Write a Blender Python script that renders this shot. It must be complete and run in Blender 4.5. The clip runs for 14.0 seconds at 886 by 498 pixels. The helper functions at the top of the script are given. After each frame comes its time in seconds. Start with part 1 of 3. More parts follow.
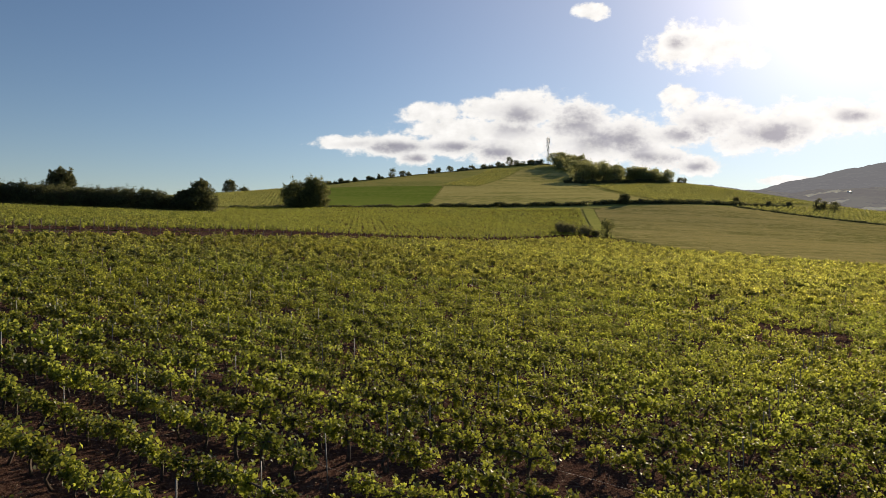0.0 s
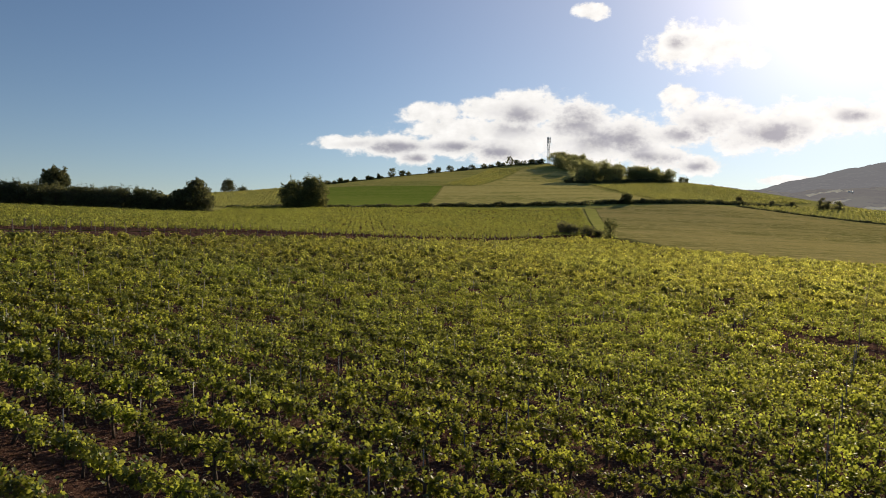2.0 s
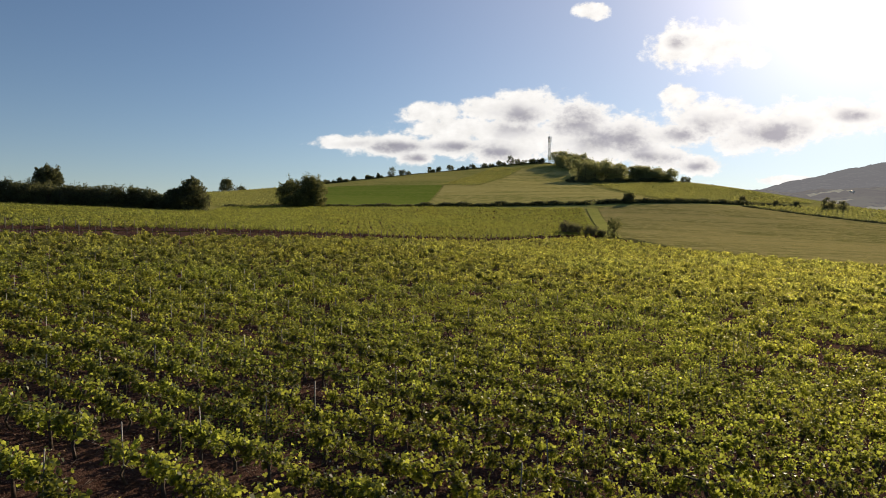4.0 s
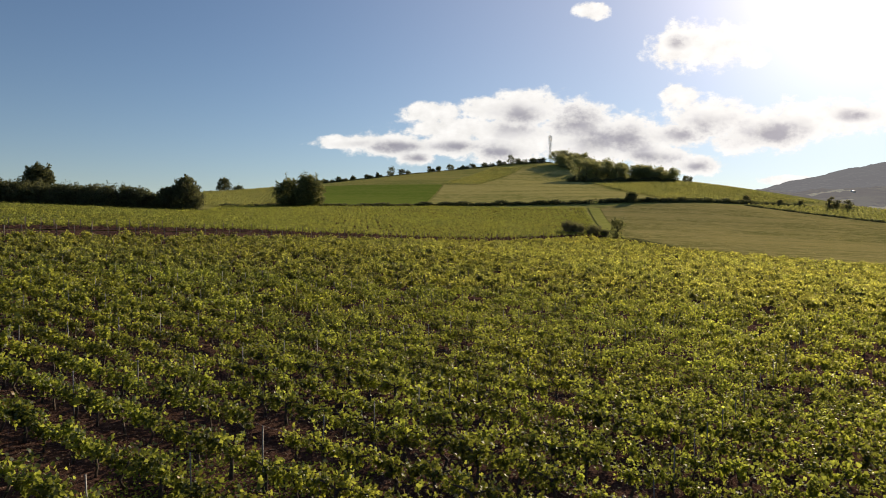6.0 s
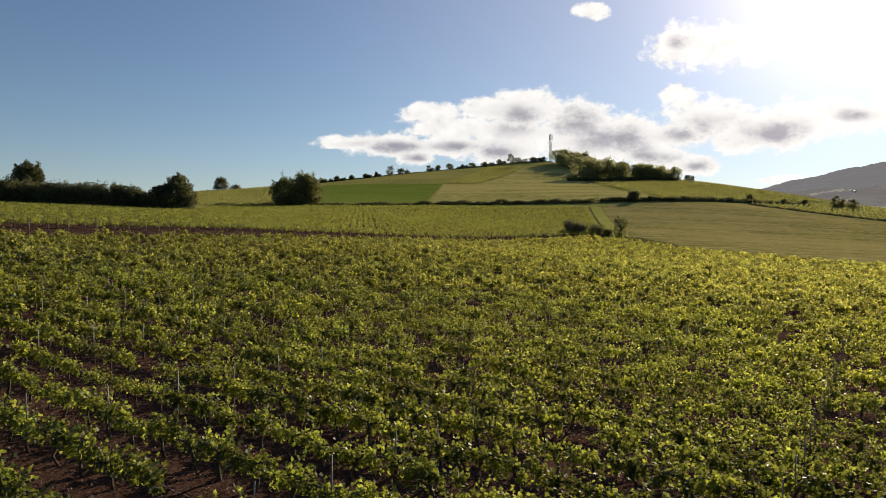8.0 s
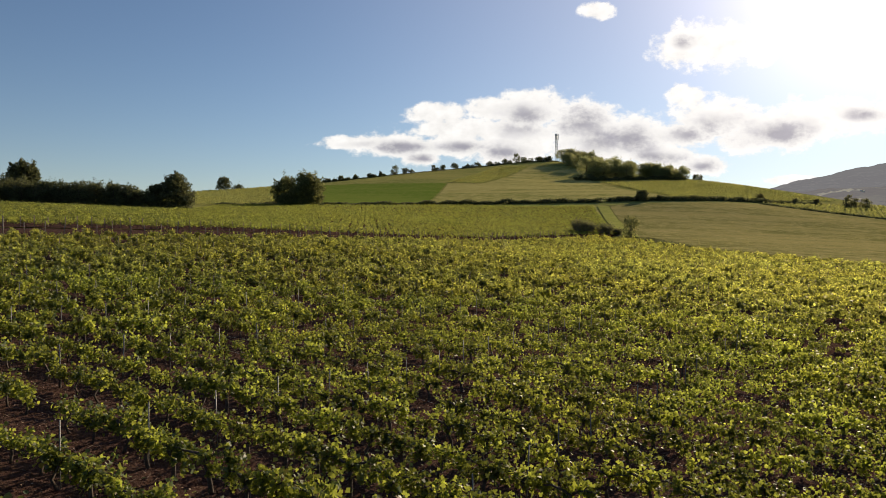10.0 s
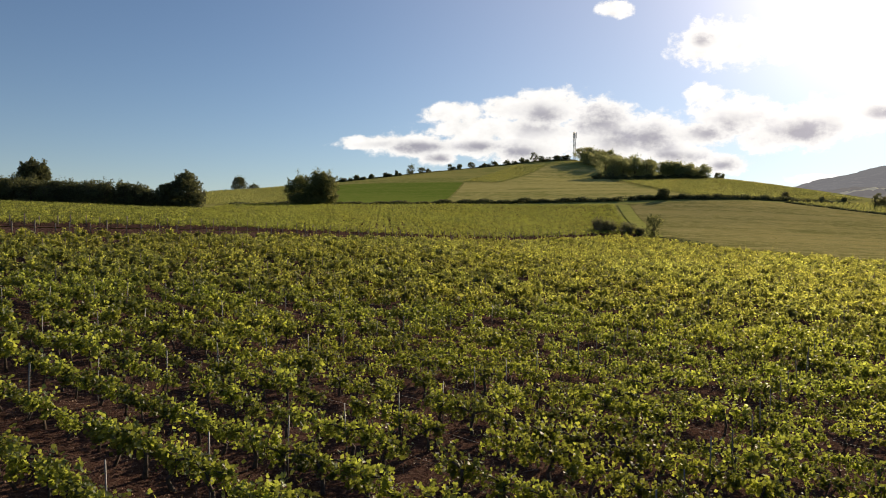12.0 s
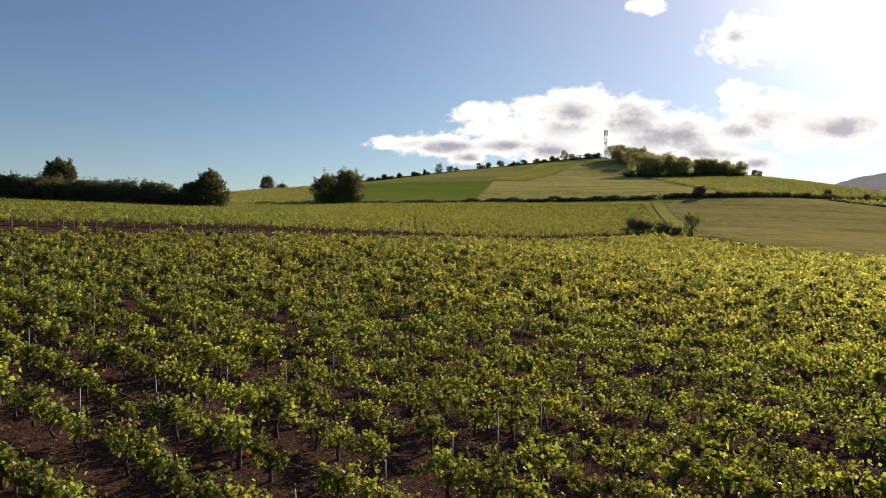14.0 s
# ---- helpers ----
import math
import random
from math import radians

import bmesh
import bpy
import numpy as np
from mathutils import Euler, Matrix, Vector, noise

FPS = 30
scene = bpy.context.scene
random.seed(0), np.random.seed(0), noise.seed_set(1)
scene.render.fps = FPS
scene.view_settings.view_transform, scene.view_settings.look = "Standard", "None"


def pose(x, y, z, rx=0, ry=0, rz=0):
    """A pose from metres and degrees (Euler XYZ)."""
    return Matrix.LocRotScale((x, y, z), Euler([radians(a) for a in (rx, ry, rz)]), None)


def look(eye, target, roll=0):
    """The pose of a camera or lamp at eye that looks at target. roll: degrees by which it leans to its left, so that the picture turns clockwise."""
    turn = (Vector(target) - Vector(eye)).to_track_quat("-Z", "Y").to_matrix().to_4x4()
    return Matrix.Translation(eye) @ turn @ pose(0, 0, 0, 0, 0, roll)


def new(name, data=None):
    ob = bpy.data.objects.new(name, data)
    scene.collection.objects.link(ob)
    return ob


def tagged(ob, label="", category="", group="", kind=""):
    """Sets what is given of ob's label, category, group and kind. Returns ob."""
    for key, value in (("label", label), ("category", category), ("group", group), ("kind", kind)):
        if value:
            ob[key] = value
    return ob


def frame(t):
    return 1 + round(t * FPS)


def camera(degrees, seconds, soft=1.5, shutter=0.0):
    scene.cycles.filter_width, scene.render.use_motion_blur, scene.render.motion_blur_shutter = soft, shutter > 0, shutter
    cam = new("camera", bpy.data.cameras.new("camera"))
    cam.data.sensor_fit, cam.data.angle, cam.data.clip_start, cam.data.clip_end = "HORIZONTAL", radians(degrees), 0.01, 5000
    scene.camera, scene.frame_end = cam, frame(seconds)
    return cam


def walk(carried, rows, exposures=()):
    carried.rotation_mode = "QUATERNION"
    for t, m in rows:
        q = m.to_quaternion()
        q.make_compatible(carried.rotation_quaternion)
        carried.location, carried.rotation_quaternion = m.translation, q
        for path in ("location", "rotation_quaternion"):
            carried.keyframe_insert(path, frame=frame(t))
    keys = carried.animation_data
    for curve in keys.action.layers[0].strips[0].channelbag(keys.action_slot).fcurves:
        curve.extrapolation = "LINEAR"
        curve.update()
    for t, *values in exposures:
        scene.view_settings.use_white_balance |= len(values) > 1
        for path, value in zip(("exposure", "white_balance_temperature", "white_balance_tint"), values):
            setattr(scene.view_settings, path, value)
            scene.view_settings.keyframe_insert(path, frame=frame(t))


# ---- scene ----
cam = camera(65.8, 14.0, soft=0.75)
EYE, TILT, LEAN = 5.0, 1.5, 4.0
# seconds, place, yaw, pitch and roll in the leaning ground plane under the start
ROWS = [
    (0.0, 0.000, 1.096, -0.029, 0.2, -2.96, -3.96),
    (0.5, 0.024, 1.930, -0.025, 0.2, -2.95, -3.95),
    (1.0, 0.043, 2.766, -0.025, 0.21, -2.96, -3.95),
    (1.5, 0.053, 3.603, -0.035, 0.21, -2.98, -3.96),
    (2.0, 0.061, 4.454, -0.055, 0.21, -2.97, -3.96),
    (2.5, 0.073, 5.333, -0.084, 0.21, -2.97, -3.97),
    (3.0, 0.095, 6.256, -0.116, 0.22, -2.97, -3.97),
    (5.5, 0.248, 11.482, -0.279, 0.23, -3.0, -3.97),
    (6.0, 0.350, 12.644, -0.327, 0.24, -2.99, -3.96),
    (6.5, 0.447, 13.803, -0.386, 0.23, -3.0, -3.95),
    (7.0, 0.536, 14.955, -0.455, 0.23, -3.0, -3.94),
    (7.5, 0.599, 16.091, -0.529, 0.22, -3.01, -3.94),
    (8.0, 0.661, 17.247, -0.599, 0.23, -2.99, -3.93),
    (10.5, 1.091, 23.571, -0.862, 0.88, -3.01, -3.9),
    (11.0, 1.166, 24.849, -0.912, 1.12, -3.03, -3.88),
    (11.5, 1.222, 26.113, -0.962, 1.52, -3.06, -3.86),
    (12.0, 1.275, 27.395, -1.010, 2.1, -3.1, -3.82),
    (12.5, 1.317, 28.698, -1.057, 2.66, -3.14, -3.78),
    (13.0, 1.370, 30.037, -1.103, 3.31, -3.19, -3.73),
    (13.5, 1.414, 31.368, -1.157, 3.9, -3.24, -3.72),
    (14.0, 1.462, 32.705, -1.212, 4.54, -3.3, -3.69),
]
walk(cam, [(t, pose(0, 0, EYE, TILT, LEAN, 0) @ pose(x, y, z, 90 + pitch, roll, yaw)) for t, x, y, z, yaw, pitch, roll in ROWS],
     exposures=[(0.0, 0.22), (8.0, 0.24), (10.5, 0.28), (12.0, 0.33), (14.0, 0.40)])

# ---------------------------------------------------------------- sun, sky and clouds
SUN_AZ, SUN_EL = radians(32.0), radians(20.5)      # azimuth from +y towards +x
SUN_DIR = Vector((math.sin(SUN_AZ) * math.cos(SUN_EL), math.cos(SUN_AZ) * math.cos(SUN_EL), math.sin(SUN_EL)))

sun_data = bpy.data.lights.new("sun", "SUN")
sun_data.energy, sun_data.angle, sun_data.color = 5.0, radians(0.6), (1.0, 0.81, 0.57)
sun = new("sun", sun_data)
sun.matrix_world = look(SUN_DIR * 900, (0, 0, 0))


class Graph:
    """Short-hand for building shader nodes."""

    def __init__(self, tree):
        self.tree = tree
        tree.nodes.clear()

    def node(self, kind, **inputs):
        n = self.tree.nodes.new(kind)
        for k, v in inputs.items():
            self.feed(n.inputs[k.replace("_", " ")], v)
        return n

    def feed(self, socket, v):
        if isinstance(v, bpy.types.NodeSocket):
            self.tree.links.new(v, socket)
        else:
            socket.default_value = v

    def math(self, op, a, b=None, c=None, clamp=False):
        n = self.tree.nodes.new("ShaderNodeMath")
        n.operation, n.use_clamp = op, clamp
        for s, v in zip(n.inputs, (a, b, c)):
            if v is not None:
                self.feed(s, v)
        return n.outputs[0]

    def step(self, x, lo, hi, a=0.0, b=1.0):
        n = self.tree.nodes.new("ShaderNodeMapRange")
        n.interpolation_type = "SMOOTHSTEP"
        for s, v in zip(n.inputs, (x, lo, hi, a, b)):
            self.feed(s, v)
        return n.outputs[0]

    def noise(self, vector, scale, detail=4.0, rough=0.55, out="Fac"):
        n = self.node("ShaderNodeTexNoise", Scale=scale, Detail=detail, Roughness=rough)
        if vector is not None:
            self.feed(n.inputs["Vector"], vector)
        return n.outputs[out]

    def mix(self, fac, a, b, blend="MIX"):
        n = self.tree.nodes.new("ShaderNodeMix")
        n.data_type, n.blend_type = "RGBA", blend
        self.feed(n.inputs[0], fac)
        self.feed(n.inputs[6], a)
        self.feed(n.inputs[7], b)
        return n.outputs[2]


def rgb(r, g, b):
    return (r, g, b, 1.0)


# cloud puffs: azimuth tangent, height tangent, half width, half height
PUFFS = [
    (-.135, .130, .062, .011), (-.069, .125, .078, .018), (.013, .125, .083, .018), (.087, .117, .078, .020),
    (-.040, .107, .029, .013), (-.016, .173, .051, .017), (.063, .177, .050, .020), (.116, .173, .066, .035),
    (.190, .153, .078, .037), (.260, .136, .078, .035), (.302, .111, .066, .023), (.343, .196, .031, .018),
    (.384, .161, .083, .033), (.459, .144, .091, .035), (.533, .161, .074, .035), (.599, .169, .074, .026),
    (.368, .095, .037, .015), (.380, .268, .081, .035), (.335, .266, .037, .025), (.446, .252, .026, .015),
    (.213, .318, .026, .013), (.508, .074, .050, .007), (.700, .180, .090, .040),
    (.020, .148, .085, .022), (.105, .142, .085, .028), (.215, .124, .095, .034), (.330, .140, .060, .025),
]
# thicker, shaded hearts of the clouds
HEARTS = [
    (-.078, .122, .058, .008), (-.036, .103, .029, .012), (.030, .122, .050, .008), (.079, .111, .037, .012),
    (.120, .161, .041, .018), (.186, .163, .050, .021), (.252, .132, .058, .021), (.302, .103, .050, .012),
    (.376, .144, .066, .020), (.475, .140, .041, .018), (.599, .169, .025, .008), (.368, .092, .025, .008),
    (.338, .275, .014, .008),
]


def build_sky():
    world = bpy.data.worlds.new("sky")
    scene.world = world
    world.use_nodes = True
    g = Graph(world.node_tree)
    sky = g.node("ShaderNodeTexSky")
    sky.sky_type, sky.sun_disc, sky.sun_elevation, sky.sun_rotation = "NISHITA", False, SUN_EL, SUN_AZ
    sky.altitude, sky.air_density, sky.dust_density, sky.ozone_density = 300.0, 1.0, 0.0, 3.0
    way = g.node("ShaderNodeTexCoord").outputs["Generated"]
    xyz = g.node("ShaderNodeSeparateXYZ", Vector=way)
    ahead = g.math("MAXIMUM", xyz.outputs[1], 0.05)
    u, v = g.math("DIVIDE", xyz.outputs[0], ahead), g.math("DIVIDE", xyz.outputs[2], ahead)
    front = g.step(xyz.outputs[1], 0.1, 0.2)
    place = g.node("ShaderNodeCombineXYZ", X=u, Y=g.math("MULTIPLY", v, 1.35)).outputs[0]
    warp = g.math("SUBTRACT", g.noise(place, 17.0, 3.0, 0.5), 0.5)
    fluff = g.math("SUBTRACT", g.noise(place, 40.0, 9.0, 0.60), 0.5)
    billow = g.math("SUBTRACT", g.noise(place, 22.0, 3.0, 0.45), 0.5)
    wisp = g.math("SUBTRACT", g.noise(place, 150.0, 6.0, 0.6), 0.5)

    def puffs(rows, su=0.0, sv=0.0):
        best = None
        for cu, cv, a, b in rows:
            du = g.math("MULTIPLY", g.math("SUBTRACT", u, cu + su), 1 / a)
            dv = g.math("MULTIPLY", g.math("SUBTRACT", v, cv + sv), 1 / b)
            q = g.math("SUBTRACT", 1.0, g.math("SQRT", g.math("ADD", g.math("MULTIPLY", du, du), g.math("MULTIPLY", dv, dv))))
            best = q if best is None else g.math("SMOOTH_MAX", best, q, 0.22)
        return best

    body = puffs(PUFFS)
    ragged = g.math("ADD", body, g.math("ADD", g.math("ADD", g.math("MULTIPLY", fluff, 1.5), g.math("MULTIPLY", wisp, 0.35)), g.math("MULTIPLY", warp, 1.0)))
    cover = g.math("MULTIPLY", g.step(ragged, -0.14, 0.30), front)
    dark = g.math("ADD", puffs(HEARTS), g.math("ADD", g.math("MULTIPLY", fluff, 0.45), g.math("MULTIPLY", warp, 1.2)))
    shade = g.math("MULTIPLY", g.step(g.math("ADD", dark, g.math("MULTIPLY", billow, 1.0)), -0.95, 0.80), g.step(ragged, 0.15, 1.0))
    to_sun = g.node("ShaderNodeVectorMath")
    to_sun.operation = "DOT_PRODUCT"
    g.feed(to_sun.inputs[0], way)
    g.feed(to_sun.inputs[1], SUN_DIR)
    near_sun = g.math("MAXIMUM", to_sun.outputs["Value"], 0.0)
    glow = g.math("ADD", g.math("MULTIPLY", g.math("POWER", near_sun, 60.0), GLOW_NEAR), g.math("MULTIPLY", g.math("POWER", near_sun, 8.0), GLOW_WIDE))
    lit = g.mix(shade, rgb(1.0, 0.98, 0.95), rgb(0.37, 0.365, 0.42))
    cloud = g.node("ShaderNodeBackground", Color=lit, Strength=g.math("MULTIPLY_ADD", fluff, 0.5 * CLOUD_LIGHT, 0.95 * CLOUD_LIGHT))
    clear = g.node("ShaderNodeBackground", Color=g.mix(1.0, sky.outputs[0], SKY_TINT, "MULTIPLY"), Strength=SKY_LIGHT)
    both = g.node("ShaderNodeMixShader", Fac=cover)
    g.feed(both.inputs[1], clear.outputs[0])
    g.feed(both.inputs[2], cloud.outputs[0])
    aureole = g.node("ShaderNodeBackground", Color=rgb(1.0, 0.82, 0.72), Strength=g.math("MULTIPLY", glow, g.math("SUBTRACT", 1.0, g.math("MULTIPLY", cover, 0.72))))
    total = g.node("ShaderNodeAddShader")
    g.feed(total.inputs[0], both.outputs[0])
    g.feed(total.inputs[1], aureole.outputs[0])
    out = g.node("ShaderNodeOutputWorld")
    g.feed(out.inputs["Surface"], total.outputs[0])


SKY_LIGHT, SKY_TINT, CLOUD_LIGHT, GLOW_NEAR, GLOW_WIDE = 0.066, rgb(1.06, 1.0, 1.01), 0.83, 0.80, 0.33
build_sky()


# ---------------------------------------------------------------- materials
def material(name):
    m = bpy.data.materials.new(name)
    m.use_nodes = True
    return m, Graph(m.node_tree)


def finish(g, shader, bump=None, strength=0.5, distance=0.05):
    out = g.node("ShaderNodeOutputMaterial")
    if bump is not None:
        b = g.node("ShaderNodeBump", Strength=strength, Distance=distance, Height=bump)
        g.feed(shader.inputs["Normal"], b.outputs[0])
    g.feed(out.inputs["Surface"], shader.outputs[0])


def leaf_material(name, dark, light, glow, old=None, through_part=0.5, gloss=0.5, rough=0.45, forward=0.0):
    """Leaves: a waxy upper side, and light that comes through the blade."""
    m, g = material(name)
    isl = g.node("ShaderNodeNewGeometry").outputs["Random Per Island"]
    obr = g.node("ShaderNodeObjectInfo").outputs["Random"]
    r = g.math("FRACT", g.math("ADD", isl, obr))
    pos = g.node("ShaderNodeNewGeometry").outputs["Position"]
    patch = g.math("ADD", g.math("MULTIPLY", g.noise(pos, 0.35, 2.0), 0.5), g.math("MULTIPLY", g.noise(pos, 1.3, 2.0), 0.5))
    tone = g.mix(g.step(g.math("ADD", g.math("MULTIPLY", r, 0.5), g.math("MULTIPLY", g.step(patch, 0.40, 0.60), 0.65)), 0.2, 0.95), dark, light)
    if old:
        tone = g.mix(g.step(r, 0.975, 0.985), tone, old)
    skin = g.node("ShaderNodeBsdfPrincipled", Base_Color=tone, Roughness=rough)
    skin.inputs["Specular IOR Level"].default_value = gloss
    ripe = g.step(g.math("ADD", g.noise(pos, 0.07, 3.0), g.math("MULTIPLY", r, 0.12)), 0.46, 0.68)
    blade = g.mix(ripe, glow, (glow[0] * 1.05, glow[1] * .99, glow[2] * .9, 1.0))
    young = g.step(g.noise(pos, 0.95, 2.0), 0.38, 0.60, 0.46, 1.22)
    blade = g.mix(1.0, blade, young, "MULTIPLY")
    clear = g.node("ShaderNodeBsdfTranslucent", Color=g.mix(g.math("MULTIPLY", r, 0.3), blade, tone))
    ahead = g.node("ShaderNodeBsdfRefraction", Color=blade, IOR=1.5, Roughness=0.9)
    ahead.distribution = "GGX"
    blade_light = g.node("ShaderNodeMixShader", Fac=forward)
    g.feed(blade_light.inputs[1], clear.outputs[0])
    g.feed(blade_light.inputs[2], ahead.outputs[0])
    thin = g.math("MULTIPLY", g.step(g.math("FRACT", g.math("MULTIPLY", r, 7.31)), 0.0, 1.0, 0.45, 1.15), through_part)
    both = g.node("ShaderNodeMixShader", Fac=thin)
    g.feed(both.inputs[1], skin.outputs[0])
    g.feed(both.inputs[2], blade_light.outputs[0])
    out = g.node("ShaderNodeOutputMaterial")
    g.feed(out.inputs["Surface"], both.outputs[0])
    return m


def ground_material(name, tones, scale, fine, bump=0.5, distance=0.05, sheen=0.0):
    """Soil or turf: three tones in broad and fine patches."""
    m, g = material(name)
    pos = g.node("ShaderNodeNewGeometry").outputs["Position"]
    broad, small, grain = g.noise(pos, scale, 4.0), g.noise(pos, fine, 5.0, 0.65), g.noise(pos, fine * 6, 3.0, 0.7)
    band = g.node("ShaderNodeMapping", Vector=pos, Scale=(.35, 1.6, 1.0))
    streak = g.noise(band.outputs[0], scale * 4, 3.0)
    c = g.mix(g.step(g.math("ADD", g.math("MULTIPLY", broad, .5), g.math("MULTIPLY", streak, .5)), 0.40, 0.60), tones[0], tones[1])
    c = g.mix(g.step(g.math("ADD", g.math("MULTIPLY", small, 0.6), g.math("MULTIPLY", grain, 0.4)), 0.42, 0.66), c, tones[2])
    p = g.node("ShaderNodeBsdfPrincipled", Base_Color=c, Roughness=0.9)
    p.inputs["Specular IOR Level"].default_value = sheen
    finish(g, p, g.math("ADD", small, g.math("MULTIPLY", grain, 0.5)), bump, distance)
    return m


def backdrop_material(name, tones, scale, fine, haze_glow):
    """Woods and fields kilometres off, with an even emission added in place of haze."""
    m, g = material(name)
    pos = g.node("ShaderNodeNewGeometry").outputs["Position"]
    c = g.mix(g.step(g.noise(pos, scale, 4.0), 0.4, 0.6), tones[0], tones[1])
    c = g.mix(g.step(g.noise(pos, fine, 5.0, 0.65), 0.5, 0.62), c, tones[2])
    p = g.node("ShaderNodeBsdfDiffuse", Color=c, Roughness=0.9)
    e = g.node("ShaderNodeEmission", Color=haze_glow, Strength=1.0)
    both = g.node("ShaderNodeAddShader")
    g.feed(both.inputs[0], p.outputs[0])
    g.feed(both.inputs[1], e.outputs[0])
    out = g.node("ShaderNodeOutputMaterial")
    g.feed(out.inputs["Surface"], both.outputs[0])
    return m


def plain_material(name, a, b, scale, rough=0.7, metal=0.0, bump=0.3, distance=0.01):
    m, g = material(name)
    pos = g.node("ShaderNodeTexCoord").outputs["Object"]
    n = g.noise(pos, scale, 5.0, 0.6)
    p = g.node("ShaderNodeBsdfPrincipled", Base_Color=g.mix(g.step(n, 0.3, 0.7), a, b), Roughness=rough, Metallic=metal)
    finish(g, p, n, bump, distance)
    return m


VINE_LEAF = leaf_material("vine_leaf", rgb(.032, .054, .016), rgb(.076, .108, .028), rgb(.59, .650, .10), rgb(.20, .12, .035), 0.62, 0.36, 0.50, 0.40)
VINE_FAR = leaf_material("vine_foliage", rgb(.034, .046, .017), rgb(.110, .132, .044), rgb(.68, .71, .135), rgb(.14, .11, .03), 0.62, 0.30, 0.58, 0.40)
VINE_UP = leaf_material("upper_vine_foliage", rgb(.052, .066, .018), rgb(.104, .120, .032), rgb(.45, .50, .085), None, 0.56, 0.25, 0.6)
HILL_VINE = leaf_material("hill_vine_foliage", rgb(.085, .100, .030), rgb(.145, .155, .050), rgb(.58, .60, .17), None, 0.55, 0.2, 0.7)
TREE_LEAF = leaf_material("tree_leaf", rgb(.065, .080, .038), rgb(.125, .142, .058), rgb(.34, .36, .13), None, 0.5, 0.1, .7)
PALE_LEAF = leaf_material("pale_leaf", rgb(.120, .142, .068), rgb(.205, .228, .102), rgb(.52, .54, .24), None, 0.64, 0.2, .7)
SCRUB = leaf_material("scrub_leaf", rgb(.075, .080, .045), rgb(.135, .132, .070), rgb(.34, .34, .14), None, 0.5, 0.1, .7)
HEDGE_LEAF = leaf_material("hedge_leaf", rgb(.048, .056, .032), rgb(.096, .106, .054), rgb(.25, .27, .11), None, 0.42, 0.12, .7)
GRASS = leaf_material("dry_grass", rgb(.165, .165, .050), rgb(.240, .225, .080), rgb(.50, .45, .16), None, 0.55, 0.0, 0.8, 0.30)
CROP = leaf_material("green_crop", rgb(.105, .160, .028), rgb(.145, .195, .040), rgb(.36, .44, .07), None, 0.5, 0.0, 0.8)
SOIL = ground_material("soil", (rgb(.058, .031, .025), rgb(.084, .047, .038), rgb(.165, .105, .082)), 0.25, 9.0, 1.0, 0.14)
TURF = ground_material("turf", (rgb(.175, .205, .054), rgb(.310, .295, .090), rgb(.360, .330, .120)), 0.02, 0.5, 0.6, 0.3, 0.0)
MEADOW = ground_material("meadow_grass", (rgb(.210, .220, .062), rgb(.385, .345, .120), rgb(.460, .405, .160)), 0.012, 0.25, 0.6, 0.3, 0.0)
LOW_MEADOW = ground_material("mown_grass", (rgb(.165, .170, .055), rgb(.320, .280, .108), rgb(.390, .335, .145)), 0.016, 0.3, 0.7, 0.3, 0.0)
GREEN_FIELD = ground_material("young_crop", (rgb(.120, .185, .028), rgb(.160, .215, .038), rgb(.200, .230, .055)), 0.02, 0.4, 0.5, 0.2, 0.0)
TRACK = ground_material("track_earth", (rgb(.24, .27, .062), rgb(.33, .34, .085), rgb(.39, .37, .12)), 0.3, 3.0, 0.6, 0.05)
LITTER = leaf_material("dry_leaf", rgb(.080, .042, .030), rgb(.30, .20, .135), rgb(.2, .13, .07), None, 0.15, 0.3, 0.6)
BARK = plain_material("bark", rgb(.045, .032, .024), rgb(.100, .075, .055), 14.0, 0.9, 0.0, 0.8, 0.02)
TWIG = plain_material("grey_twig", rgb(.10, .085, .075), rgb(.18, .155, .14), 6.0, 0.8)
STAKE_STEEL = plain_material("galvanised_stake", rgb(.10, .10, .098), rgb(.18, .175, .165), 30.0, 0.6, 0.2)
WIRE = plain_material("galvanised_wire", rgb(.22, .22, .22), rgb(.32, .32, .32), 20.0, 0.7, 0.0)
STAKE_WOOD = plain_material("weathered_stake", rgb(.12, .09, .07), rgb(.24, .20, .16), 20.0, 0.85)
STEEL = plain_material("painted_steel", rgb(.30, .31, .32), rgb(.40, .40, .40), 3.0, 0.5, 0.4)
PANEL = plain_material("antenna_panel", rgb(.50, .50, .50), rgb(.60, .60, .60), 2.0, 0.4)
PLASTER = plain_material("plaster", rgb(.55, .52, .46), rgb(.65, .62, .56), 1.0, 0.9)
# the last colour of each far material is emission that imitates haze
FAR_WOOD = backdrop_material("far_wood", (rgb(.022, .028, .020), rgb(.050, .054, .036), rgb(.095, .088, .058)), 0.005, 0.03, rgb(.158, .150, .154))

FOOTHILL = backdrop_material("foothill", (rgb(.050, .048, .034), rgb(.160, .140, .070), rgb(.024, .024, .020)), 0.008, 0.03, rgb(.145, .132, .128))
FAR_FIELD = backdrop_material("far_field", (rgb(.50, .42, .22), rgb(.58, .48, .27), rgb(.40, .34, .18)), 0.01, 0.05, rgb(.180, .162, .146))


